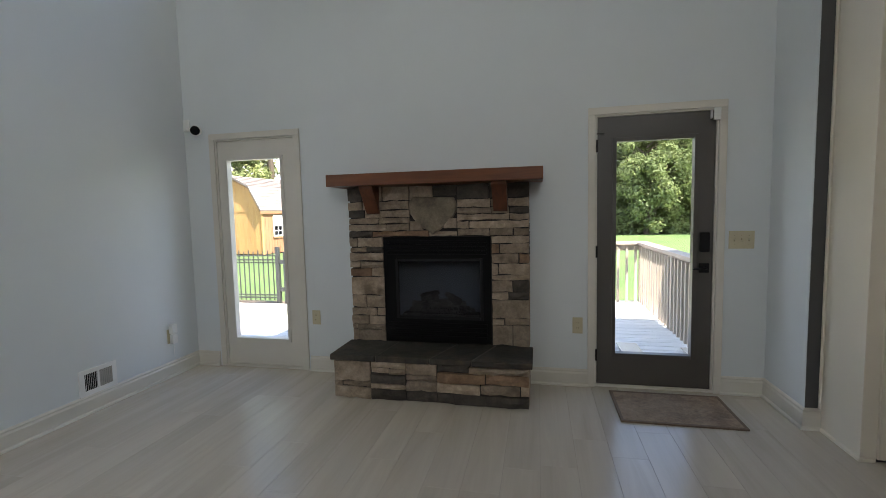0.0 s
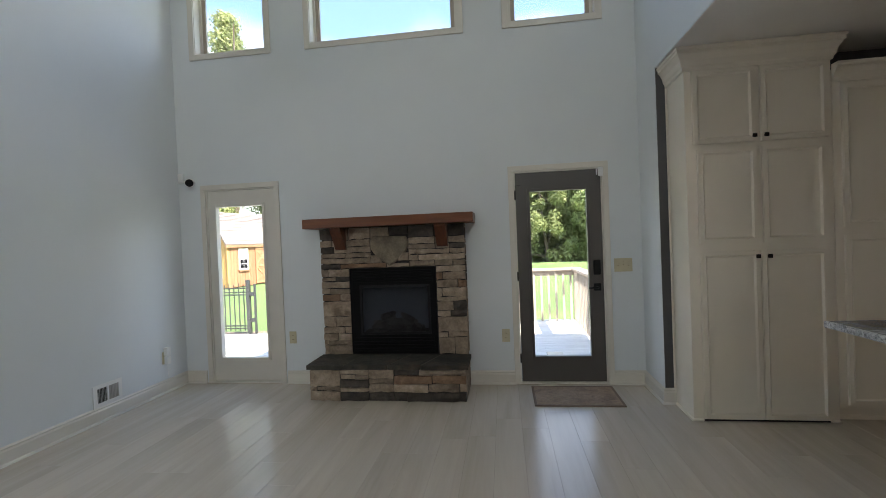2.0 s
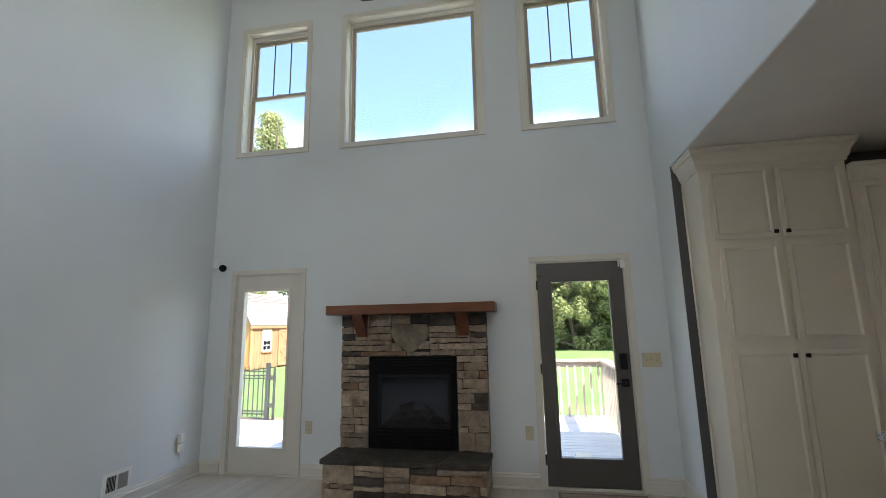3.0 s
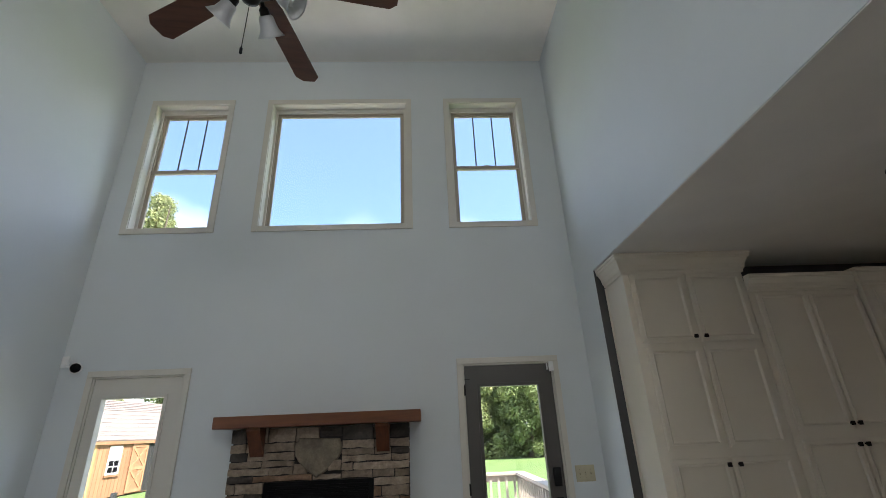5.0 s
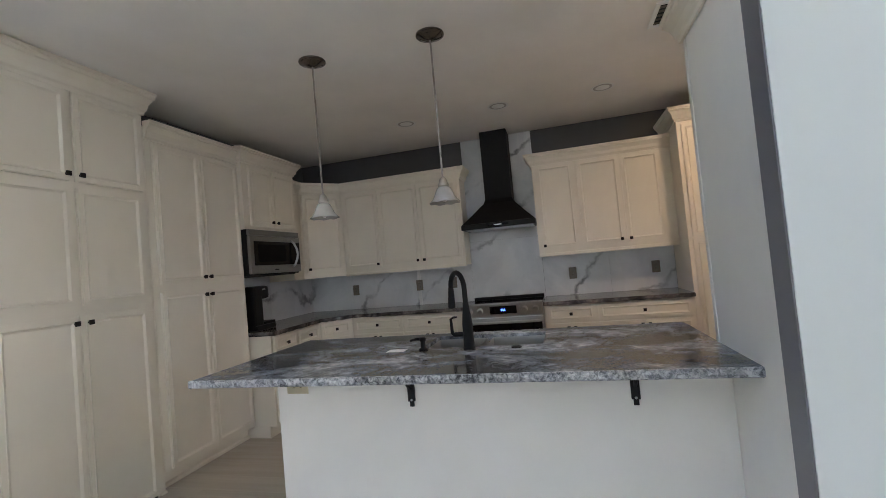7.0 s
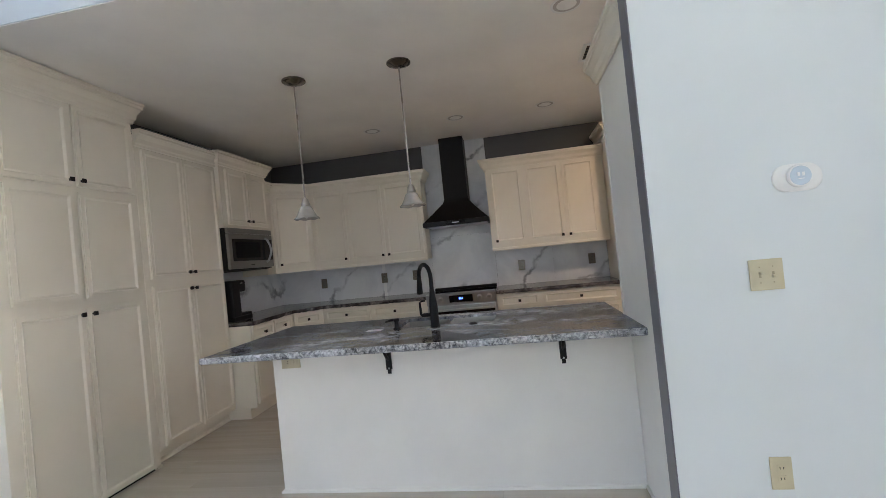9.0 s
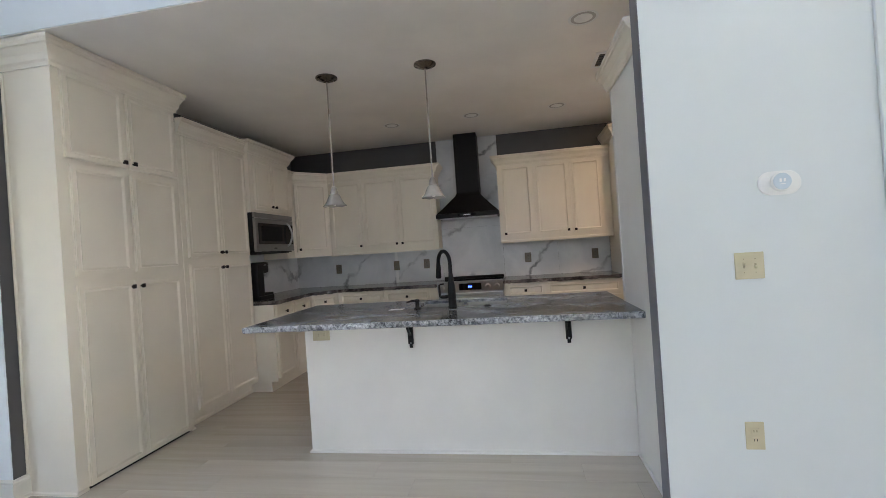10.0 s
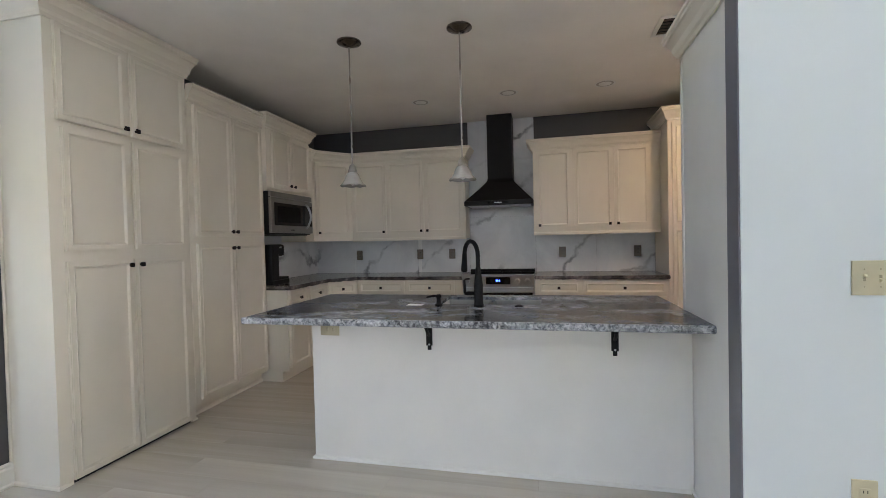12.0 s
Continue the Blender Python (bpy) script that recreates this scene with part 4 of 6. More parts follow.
def leaf(m, x0, x1, z0, z1, parent, knob_at=None, name="door", border=0.042):
    """A cabinet door or drawer front with a recessed, bevelled panel, standing 20 mm proud of local y = 0."""
    bm = bmesh.new()
    box(bm, x0, x1, -0.02, -0.001, z0, z1)
    bm.normal_update()
    if min(x1 - x0, z1 - z0) > 2.6 * border:
        front = min(bm.faces, key=lambda f: f.calc_center_median().y)
        bmesh.ops.inset_region(bm, faces=[front], thickness=border)
        bmesh.ops.inset_region(bm, faces=[front], thickness=0.004, depth=0.003)
        bmesh.ops.inset_region(bm, faces=[front], thickness=0.020, depth=-0.010)
    else:
        front = min(bm.faces, key=lambda f: f.calc_center_median().y)
        bmesh.ops.inset_region(bm, faces=[front], thickness=0.012, depth=0.003)
    es = [e for e in bm.edges if all(abs(v.co.y + 0.02) < 1e-5 for v in e.verts) and (all(abs(v.co.x - x0) < 1e-5 for v in e.verts) or all(abs(v.co.x - x1) < 1e-5 for v in e.verts) or all(abs(v.co.z - z0) < 1e-5 for v in e.verts) or all(abs(v.co.z - z1) < 1e-5 for v in e.verts))]
    bmesh.ops.bevel(bm, geom=es, offset=0.005, segments=2, affect="EDGES")
    bmesh.ops.transform(bm, matrix=m, verts=bm.verts)
    d = part(name, bm, CAB, parent)
    if knob_at:
        knob(m, knob_at[0], knob_at[1], d)
    return d


# pantry cabinet beside the opening
pan = thing("pantry_cabinet", (2.41, 3.1, 0), "tall cream pantry cabinet reaching the ceiling, six closed doors", "cabinet")
part("body", boxed(1.928, 2.90, 2.925, KN - 0.001, 0.0, 2.735, bevel=0.003), CAB, pan)
m = facing(0, 2.925, 0)
for z0, z1, zk, a, b in ((2.035, 2.572, 2.072, 1.975, 2.872), (1.305, 2.000, None, 1.998, 2.850), (0.018, 1.248, 1.207, 2.000, 2.845)):
    leaf(m, a, 2.402 if z0 > 1 else 2.405, z0, z1, pan, (2.378, zk) if zk else None)
    leaf(m, 2.432 if z0 > 1 else 2.4085, b, z0, z1, pan, (2.456, zk) if zk else None)
crown_at(2.575, [(1.928, KN - 0.002), (1.928, 2.925), (2.90, 2.925), (2.90, KN - 0.002)], pan, 1.28)
part("scribe_moulding", boxed(1.914, 1.9275, KN - 0.016, KN - 0.001, 0.131, 2.57, bevel=0.004), CAB, pan)
# dark strip on the body draws the shade under the doors
part("toe_gap_shade", boxed(2.0, 2.84, 2.9225, 2.9245, 0.001, 0.016), DARKSLOT, pan)
part("shoe_moulding", sweep(bmesh.new(), [(0, 0), (0.014, 0), (0.012, 0.012), (0, 0.018)], [(1.928, KN - 0.002, 0), (1.928, 2.925, 0), (1.99, 2.925, 0)], 1), CAB, pan)
part("shoe_moulding", sweep(bmesh.new(), [(0, 0), (0.014, 0), (0.012, 0.012), (0, 0.018)], [(2.855, 2.925, 0), (2.902, 2.925, 0)], 1), CAB, pan)

tall = thing("tall_cabinet", (3.35, 3.1, 0), "tall cream four-door cabinet between pantry and microwave", "cabinet")
bm = boxed(2.902, 3.805, 2.925, KN - 0.001, 0.105, 2.50, bevel=0.003)
box(bm, 2.902, 3.805, 3.0, KN - 0.001, 0.0, 0.105)
part("body", bm, CAB, tall)
for z0, z1, zk in ((1.392, 2.398, 1.430), (0.130, 1.335, 1.294)):
    leaf(m, 2.955, 3.3615, z0, z1, tall, (3.335, zk))
    leaf(m, 3.3655, 3.788, z0, z1, tall, (3.392, zk))
crown_at(2.412, [(2.903, 2.925), (3.808, 2.925)], tall)
part("toe_moulding", sweep(bmesh.new(), [(0, 0), (0.014, 0), (0.014, 0.018), (0.006, 0.028), (0, 0.030)], [(2.904, 3.0, 0), (3.806, 3.0, 0)], 1), CAB, tall)

mc = thing("microwave_cabinet", (4.2, 3.05, 1.83), "cream two-door wall cabinet above the microwave", "cabinet")
part("body", boxed(3.808, 4.60, 2.88, KN - 0.001, 1.832, 2.52, bevel=0.003), CAB, mc)
m = facing(0, 2.88, 0)
leaf(m, 3.885, 4.205, 1.862, 2.405, mc, (4.172, 1.905), border=0.05)
leaf(m, 4.215, 4.575, 1.862, 2.405, mc, (4.248, 1.905), border=0.05)
crown_at(2.43, [(3.808, 2.93), (3.808, 2.88), (4.60, 2.88), (4.60, KN - 0.002)], mc)

# microwave
mw = thing("microwave", (4.19, 3.05, 1.41), "stainless over-counter microwave with a black glass door", "microwave")
part("body", boxed(3.810, 4.575, 2.875, KN - 0.001, 1.412, 1.828, bevel=0.004), BLACK, mw)
dr = part("door", boxed(3.812, 4.573, 2.842, 2.874, 1.425, 1.770, bevel=0.006), DARKSTEEL, mw, "brushed stainless door")
part("top_grille", boxed(3.812, 4.573, 2.846, 2.874, 1.775, 1.826, bevel=0.004), DARKSTEEL, mw)
part("window", boxed(3.860, 4.560, 2.8385, 2.843, 1.500, 1.720, bevel=0.001), BLACKGLOSS, dr, "black glass window")
part("screen", boxed(3.91, 4.32, 2.8375, 2.839, 1.53, 1.69), MATTE, dr)
part("handle", tube(bmesh.new(), [(4.43, 2.842, 1.475), (4.435, 2.815, 1.50), (4.452, 2.798, 1.56), (4.458, 2.794, 1.60), (4.452, 2.798, 1.65), (4.435, 2.815, 1.71), (4.43, 2.842, 1.735)], 0.011, 10), STEEL, dr, "curved steel handle", True)
part("badge", boxed(4.14, 4.20, 2.8405, 2.8425, 1.452, 1.462), DARKSLOT, dr)
part("vent_underside", boxed(3.84, 4.55, 2.90, 3.24, 1.404, 1.4115), DARKSLOT, mw)

# corner wall cabinet and the wall cabinets left of the hood
def prism(pts, z0, z1):
    bm = bmesh.new()
    a, b = [bm.verts.new((x, y, z0)) for x, y in pts], [bm.verts.new((x, y, z1)) for x, y in pts]
    bm.faces.new(a[::-1]), bm.faces.new(b)
    for i in range(len(pts)):
        j = (i + 1) % len(pts)
        bm.faces.new((a[i], a[j], b[j], b[i]))
    bmesh.ops.recalc_face_normals(bm, faces=bm.faces)
    return bm

cc = thing("corner_wall_cabinet", (5.1, 3.0, 1.35), "cream diagonal corner wall cabinet with one door", "cabinet")
P, Q = (4.79, 2.95), (5.15, 2.63)
part("body", prism([(4.605, KN - 0.001), (4.605, 2.95), P, Q, (KX - 0.012, 2.63), (KX - 0.012, KN - 0.001)], 1.335, 2.36), CAB, cc)
ang = math.degrees(math.atan2(Q[1] - P[1], Q[0] - P[0]))
wd = math.hypot(Q[0] - P[0], Q[1] - P[1])
leaf(facing(P[0], P[1], ang), 0.03, wd - 0.03, 1.400, 2.262, cc, (0.06, 1.435))
crown_at(2.275, [(4.605, 2.95), P, Q], cc, 0.95)


def wall_cabinet(label, y1, y0, doors, knobs, ztop, z0, cr):
    """A run of wall cabinets on the east wall from y1 down to y0."""
    t = thing("wall_cabinet", (5.29, (y0 + y1) / 2, z0), label, "cabinet")
    part("body", boxed(5.15, KX - 0.012, y0, y1, z0, ztop - 0.02, bevel=0.003), CAB, t)
    m = facing(5.15, y1, -90)
    for (a, b), k in zip(doors, knobs):
        leaf(m, y1 - a, y1 - b, z0 + 0.068, ztop - 0.130, t, (y1 - k, z0 + 0.098) if k is not None else None)
    part("light_rail", boxed(5.144, 5.165, y0, y1, z0 - 0.012, z0 + 0.02, bevel=0.003), CAB, t)
    crown_at(ztop - 0.118, cr, t, 0.95)
    return t

wall_cabinet("cream wall cabinet with three closed doors beside the hood", 2.628, 1.205, [(2.60, 2.175), (2.16, 1.705), (1.69, 1.235)], [2.205, 1.735, 1.66], 2.393, 1.335,
             [(5.15, 2.63), (5.15, 1.205), (KX - 0.012, 1.205)])
wall_cabinet("cream wall cabinet with three closed doors, warmly lit", 0.432, -0.882, [(0.395, 0.030), (-0.008, -0.405), (-0.425, -0.775)], [0.365, -0.372, -0.455], 2.405, 1.355,
             [(KX - 0.012, 0.432), (5.15, 0.432), (5.15, -0.882)])

tc = thing("tall_end_cabinet", (5.1, -1.3, 0), "tall cream end cabinet in the kitchen corner", "cabinet")
part("body", boxed(4.865, KX - 0.001, -1.775, -0.886, 0.0, 2.53, bevel=0.003), CAB, tc)
m = facing(4.865, -0.886, -90)
for z0, z1 in ((1.405, 2.42), (0.12, 1.385)):
    leaf(m, 0.035, 0.43, z0, z1, tc)
    leaf(m, 0.445, 0.85, z0, z1, tc)
crown_at(2.445, [(KX - 0.002, -0.886), (4.865, -0.886), (4.865, -1.775)], tc)

WHITEPANEL = painted("white_panel_paint", (0.81, 0.785, 0.745), 0.45, 0.03)
ep = thing("refrigerator_end_panel", (2.3, -0.41, 0), "white painted tall end panel with crown moulding", "panel")
part("panel", boxed(1.955, 2.640, -0.43, -0.402, 0.0, 2.365, bevel=0.003), WHITEPANEL, ep)
part("stile", boxed(2.628, 2.663, -0.47, -0.398, 0.0, 2.365, bevel=0.003), WHITEPANEL, ep)
crown_at(2.245, [(2.663, -0.47), (2.663, -0.398), (1.956, -0.398)], ep, 1.06, side=1)
part("shoe_moulding", boxed(1.955, 2.51, -0.401, -0.388, 0.0, 0.016, bevel=0.003), WHITEPANEL, ep)

# base cabinets
lb = thing("base_cabinet", (4.2, 3.0, 0), "cream base cabinet with drawers, facing the island", "cabinet")
bm = boxed(3.812, 4.575, 2.705, KN - 0.001, 0.10, 0.876, bevel=0.003)
box(bm, 3.812, 4.575, 2.775, KN - 0.001, 0.0, 0.10)
part("body", bm, CAB, lb)
m = facing(0, 2.705, 0)
for a, b in ((3.835, 4.19), (4.205, 4.56)):
    leaf(m, a, b, 0.715, 0.862, lb, ((a + b) / 2, 0.788), "drawer")
    leaf(m, a, b, 0.13, 0.700, lb, (b - 0.04 if a < 4 else a + 0.04, 0.66))
cb = thing("corner_base_cabinet", (5.0, 2.9, 0), "cream diagonal corner base cabinet", "cabinet")
A, B = (4.578, 2.705), (4.862, 2.458)
part("body", prism([(4.578, KN - 0.001), A, B, (KX - 0.012, 2.458), (KX - 0.012, KN - 0.001)], 0.0, 0.876), CAB, cb)
ang = math.degrees(math.atan2(B[1] - A[1], B[0] - A[0]))
wd = math.hypot(B[0] - A[0], B[1] - A[1])
leaf(facing(A[0], A[1], ang), 0.025, wd - 0.025, 0.715, 0.862, cb, (wd / 2, 0.788), "drawer")
leaf(facing(A[0], A[1], ang), 0.025, wd - 0.025, 0.13, 0.700, cb)
for label, y1, y0, fronts in (("cream base cabinet with two drawers next to the range", 2.456, 1.205, ((2.43, 1.875), (1.855, 1.30))), ("cream base cabinet with two drawers beside the tall cabinet", 0.428, -0.884, ((0.40, -0.035), (-0.065, -0.86)))):
    t = thing("base_cabinet", (5.1, (y0 + y1) / 2, 0), label, "cabinet")
    bm = boxed(4.862, KX - 0.012, y0, y1, 0.10, 0.876, bevel=0.003)
    box(bm, 4.93, KX - 0.012, y0, y1, 0.0, 0.10)
    part("body", bm, CAB, t)
    m = facing(4.862, y1, -90)
    for a, b in fronts:
        leaf(m, y1 - a, y1 - b, 0.715, 0.862, t, (y1 - (a + b) / 2, 0.788), "drawer")
        c = (a + b) / 2
        leaf(m, y1 - a, y1 - c - 0.004, 0.13, 0.700, t, (y1 - c - 0.03, 0.66))
        leaf(m, y1 - c + 0.004, y1 - b, 0.13, 0.700, t, (y1 - c + 0.03, 0.66))


def slab(name, pts, z0, z1, parent, edge_jit=0.004, rough_edges=(), seed=3):
    """A stone slab with rough, chiselled edges on the sides named in rough_edges."""
    r = random.Random(seed)
    loop = []
    for i, p in enumerate(pts):
        q = pts[(i + 1) % len(pts)]
        L = math.hypot(q[0] - p[0], q[1] - p[1])
        n = max(1, int(L / 0.022)) if i in rough_edges else 1
        for k in range(n):
            loop.append((p[0] + (q[0] - p[0]) * k / n, p[1] + (q[1] - p[1]) * k / n, i in rough_edges and k > 0))
    cx, cy = sum(p[0] for p in pts) / len(pts), sum(p[1] for p in pts) / len(pts)
    bm, rings = bmesh.new(), []
    for h, o in ((z0, 0.0), (z0 + (z1 - z0) * 0.45, 0.003), (z1 - 0.004, 0.001), (z1, -0.004)):
        ring = []
        for x, y, jag in loop:
            d = Vector((x - cx, y - cy, 0)).normalized()
            s = o + (r.uniform(-edge_jit, edge_jit) if jag else 0)
            ring.append(bm.verts.new((x + d.x * s, y + d.y * s, h + (r.uniform(-0.004, 0.004) if jag and o == 0.0 else 0))))
        rings.append(ring)
    n = len(loop)
    for a, b in zip(rings, rings[1:]):
        for i in range(n):
            j = (i + 1) % n
            bm.faces.new((a[i], a[j], b[j], b[i]))
    bm.faces.new(rings[0][::-1])
    top = bm.faces.new(rings[-1])
    bmesh.ops.recalc_face_normals(bm, faces=bm.faces)
    return part(name, bm, GRANITE_BROWN, parent)

ct = thing("countertop", (4.6, 2.6, 0.877), "dark brown-grey granite countertop running round the corner", "countertop")
slab("slab", [(3.800, KN - 0.016), (3.800, 2.668), (4.565, 2.668), (4.825, 2.44), (4.825, 1.205), (KX - 0.014, 1.205), (KX - 0.014, KN - 0.016)], 0.878, 0.915, ct, 0.003, (1, 2, 3))
ct = thing("countertop", (5.1, -0.2, 0.877), "dark brown-grey granite countertop beside the range", "countertop")
slab("slab", [(4.825, 0.428), (4.825, -0.884), (KX - 0.014, -0.884), (KX - 0.014, 0.428)], 0.878, 0.915, ct, 0.003, (0,))

# marble tiles of the backsplash
sp = tagged(new("backsplash"), "white marble-look tile backsplash with grey veins", "backsplash", kind="structure")
sp.location = (KX, 1.2, 0.9)
cuts = [3.262, 2.72, 1.862, 1.825, 1.21, 0.42, -0.26, -0.884]
tiles = [(a, b, 0.916, 1.345) for a, b in zip(cuts, cuts[1:]) if not (b < 1.0 < a)]
tiles += [(1.2095, 0.4205, 0.90, 1.58), (1.2095, 0.4205, 1.581, 2.25), (1.2095, 0.4205, 2.251, 2.739)]
for a, b, z0, z1 in tiles:
    narrow = a - b < 0.05
    part("filler_strip" if narrow else "tile", boxed(KX - 0.010, KX - 0.001, b + 0.0008, a - 0.0008, z0, z1, bevel=0.0008), WHITE if narrow else MARBLE, sp)
for a, b in ((3.806, 4.6), (4.6, KX - 0.012)):
    part("tile", boxed(a + 0.0008, b - 0.0008, KN - 0.012, KN - 0.001, 0.916, 1.409, bevel=0.0008), MARBLE, sp)
for y in (2.655, 1.842, 1.432, 0.118, -0.70):
    plate("wall_outlet", (KX - 0.010, y, 1.145), "x-", 0.078, 0.122, "taupe outlet plate on the marble backsplash", "outlet", TAUPE, DARKSLOT)

# range hood
hood = thing("range_hood", (5.2, 0.8, 1.69), "matte black chimney range hood", "range hood")
bm = bmesh.new()
lo = [(4.975, 0.435), (KX - 0.012, 0.435), (KX - 0.012, 1.185), (4.975, 1.185)]
hi = [(5.175, 0.660), (KX - 0.012, 0.660), (KX - 0.012, 0.945), (5.175, 0.945)]
steps = [(0, 1.742), (0.45, 1.845), (0.92, 1.962), (1.0, 2.005)]
rings = [[bm.verts.new((a[0] + (b[0] - a[0]) * t, a[1] + (b[1] - a[1]) * t, z)) for a, b in zip(lo, hi)] for t, z in steps]
for a, b in zip(rings, rings[1:]):
    for i in range(4):
        bm.faces.new((a[i], a[(i + 1) % 4], b[(i + 1) % 4], b[i]))
bm.faces.new(rings[0][::-1]), bm.faces.new(rings[-1])
bmesh.ops.recalc_face_normals(bm, faces=bm.faces)
part("canopy", bm, BLACK, hood)
part("rim", boxed(4.970, KX - 0.012, 0.430, 1.190, 1.690, 1.741, bevel=0.004), BLACK, hood)
part("chimney", boxed(5.175, KX - 0.012, 0.660, 0.945, 2.0, KH - 0.001, bevel=0.003), BLACK, hood)
part("control_panel", boxed(4.967, 4.9705, 0.70, 0.92, 1.705, 1.728), BLACKGLOSS, hood)
part("badge", boxed(4.9655, 4.9675, 0.77, 0.85, 1.711, 1.722), STEEL, hood)
for k in range(3):
    part("filter", boxed(5.02, 5.38, 0.46 + k * 0.235, 0.685 + k * 0.235, 1.684, 1.691, bevel=0.002), STEEL, hood)

# range
rg = thing("range_stove", (5.1, 0.815, 0), "stainless electric range with blue clock display", "stove")
part("body", boxed(4.835, KX - 0.012, 0.434, 1.198, 0.02, 0.905, bevel=0.004), STEEL, rg)
part("cooktop", boxed(4.83, KX - 0.014, 0.434, 1.198, 0.906, 0.922, bevel=0.004), BLACKGLOSS, rg, "black glass cooktop")
part("back_trim", boxed(KX - 0.08, KX - 0.014, 0.436, 1.196, 0.923, 0.955, bevel=0.004), BLACK, rg)
pm = Matrix.Translation((4.80, 0.816, 0.872)) @ pose(0, 0, 0, 0, -14, 0)
cp = part("control_panel", boxed(-0.012, 0.03, -0.382, 0.382, -0.062, 0.062, bevel=0.004, m=pm), STEEL, rg)
part("display", boxed(-0.0145, -0.0115, -0.135, 0.125, -0.040, 0.040, m=pm), BLACKGLOSS, cp)
for k, y in enumerate((0.012, -0.004, -0.020)):
    part("digit", boxed(-0.0158, -0.0143, y - 0.005, y + 0.005, -0.010, 0.012, m=pm), BLUE, cp, "glowing blue digit")
for y in (0.325, 0.22, -0.21, -0.315):
    part("control_knob", turned([(0.030, 0.0), (0.029, 0.012), (0.025, 0.032), (0.022, 0.035)], pm @ Matrix.Translation((-0.012, y, 0)) @ pose(0, 0, 0, 0, -90, 0), 20), STEEL, cp, smooth=False)
od = part("oven_door", boxed(4.80, 4.834, 0.44, 1.192, 0.19, 0.795, bevel=0.006), STEEL, rg)
part("oven_window", boxed(4.797, 4.801, 0.452, 1.180, 0.24, 0.738), BLACKGLOSS, od)
bm = tube(bmesh.new(), [(4.762, 0.47, 0.752), (4.762, 1.162, 0.752)], 0.013, 12)
for y in (0.50, 1.132):
    tube(bm, [(4.80, y, 0.752), (4.762, y, 0.752)], 0.010, 8)
part("oven_handle", bm, SINKSTEEL, od)
part("drawer", boxed(4.802, 4.834, 0.44, 1.192, 0.04, 0.178, bevel=0.006), STEEL, rg)

# coffee maker
cf = thing("coffee_maker", (3.95, 2.98, 0.915), "black single-cup coffee maker on the counter", "coffee maker")
part("tower", boxed(3.862, 3.985, 2.885, 3.075, 0.95, 1.24, bevel=0.02), BLACK, cf)
part("head", boxed(3.862, 4.085, 2.885, 3.075, 1.195, 1.315, bevel=0.03), BLACK, cf)
part("base", boxed(3.862, 4.14, 2.875, 3.085, 0.916, 0.962, bevel=0.012), BLACK, cf)
part("drip_tray", boxed(4.0, 4.165, 2.90, 3.06, 0.945, 0.985, bevel=0.006), BLACK, cf)
part("lid_handle", tube(bmesh.new(), [(3.93, 2.90, 1.27), (4.02, 2.89, 1.285), (4.09, 2.93, 1.27), (4.10, 2.98, 1.262), (4.09, 3.03, 1.27), (4.02, 3.07, 1.285), (3.93, 3.06, 1.27)], 0.010, 8), STEEL, cf)

# island
isl = thing("kitchen_island", (2.85, 0.65, 0), "white island base with an overhanging top", "island")
part("back_panel", boxed(2.515, 2.60, -0.400, 1.713, 0.0, 0.876, bevel=0.002), WHITEPANEL, isl)
part("cabinet_body", boxed(2.601, 3.19, -0.398, 1.711, 0.10, 0.660, bevel=0.002), CAB, isl)
bm = bmesh.new()
box(bm, 3.17, 3.19, -0.398, 1.711, 0.661, 0.876), box(bm, 2.601, 3.169, 1.69, 1.711, 0.661, 0.876), box(bm, 2.601, 3.169, -0.398, -0.378, 0.661, 0.876)
part("apron", bm, CAB, isl)
part("plinth", boxed(2.601, 3.12, -0.398, 1.711, 0.0, 0.099), CAB, isl)
part("shoe_moulding", sweep(bmesh.new(), [(0, 0), (0.014, 0), (0.012, 0.012), (0, 0.018)], [(2.601, 1.713, 0), (2.515, 1.713, 0), (2.515, -0.385, 0)], 1), WHITEPANEL, isl)
m = facing(3.19, -0.398, 90)
for a, b in ((0.04, 0.50), (0.52, 1.0), (1.03, 1.55), (1.58, 2.06)):
    leaf(m, a, b, 0.13, 0.83, isl, (b - 0.04, 0.78))

IX0, IX1, IY0, IY1 = 2.195, 3.245, -0.404, 1.962
SX0, SX1, SY0, SY1 = 2.770, 3.130, 0.345, 0.985
it = thing("island_countertop", (2.7, 0.8, 0.878), "polished grey granite island top with a chiselled edge", "countertop")
bm = bmesh.new()
for x0, x1, y0, y1 in ((IX0 + 0.012, SX0, IY0, IY1 - 0.012), (SX1, IX1 - 0.012, IY0, IY1 - 0.012), (SX0, SX1, SY1, IY1 - 0.012), (SX0, SX1, IY0, SY0)):
    box(bm, x0, x1, y0, y1, 0.878, 0.915)
part("slab", bm, GRANITE, it)
r2 = random.Random(8)
bm = bmesh.new()
pts = [(IX1, IY0), (IX1, IY1), (IX0, IY1), (IX0, IY0)]
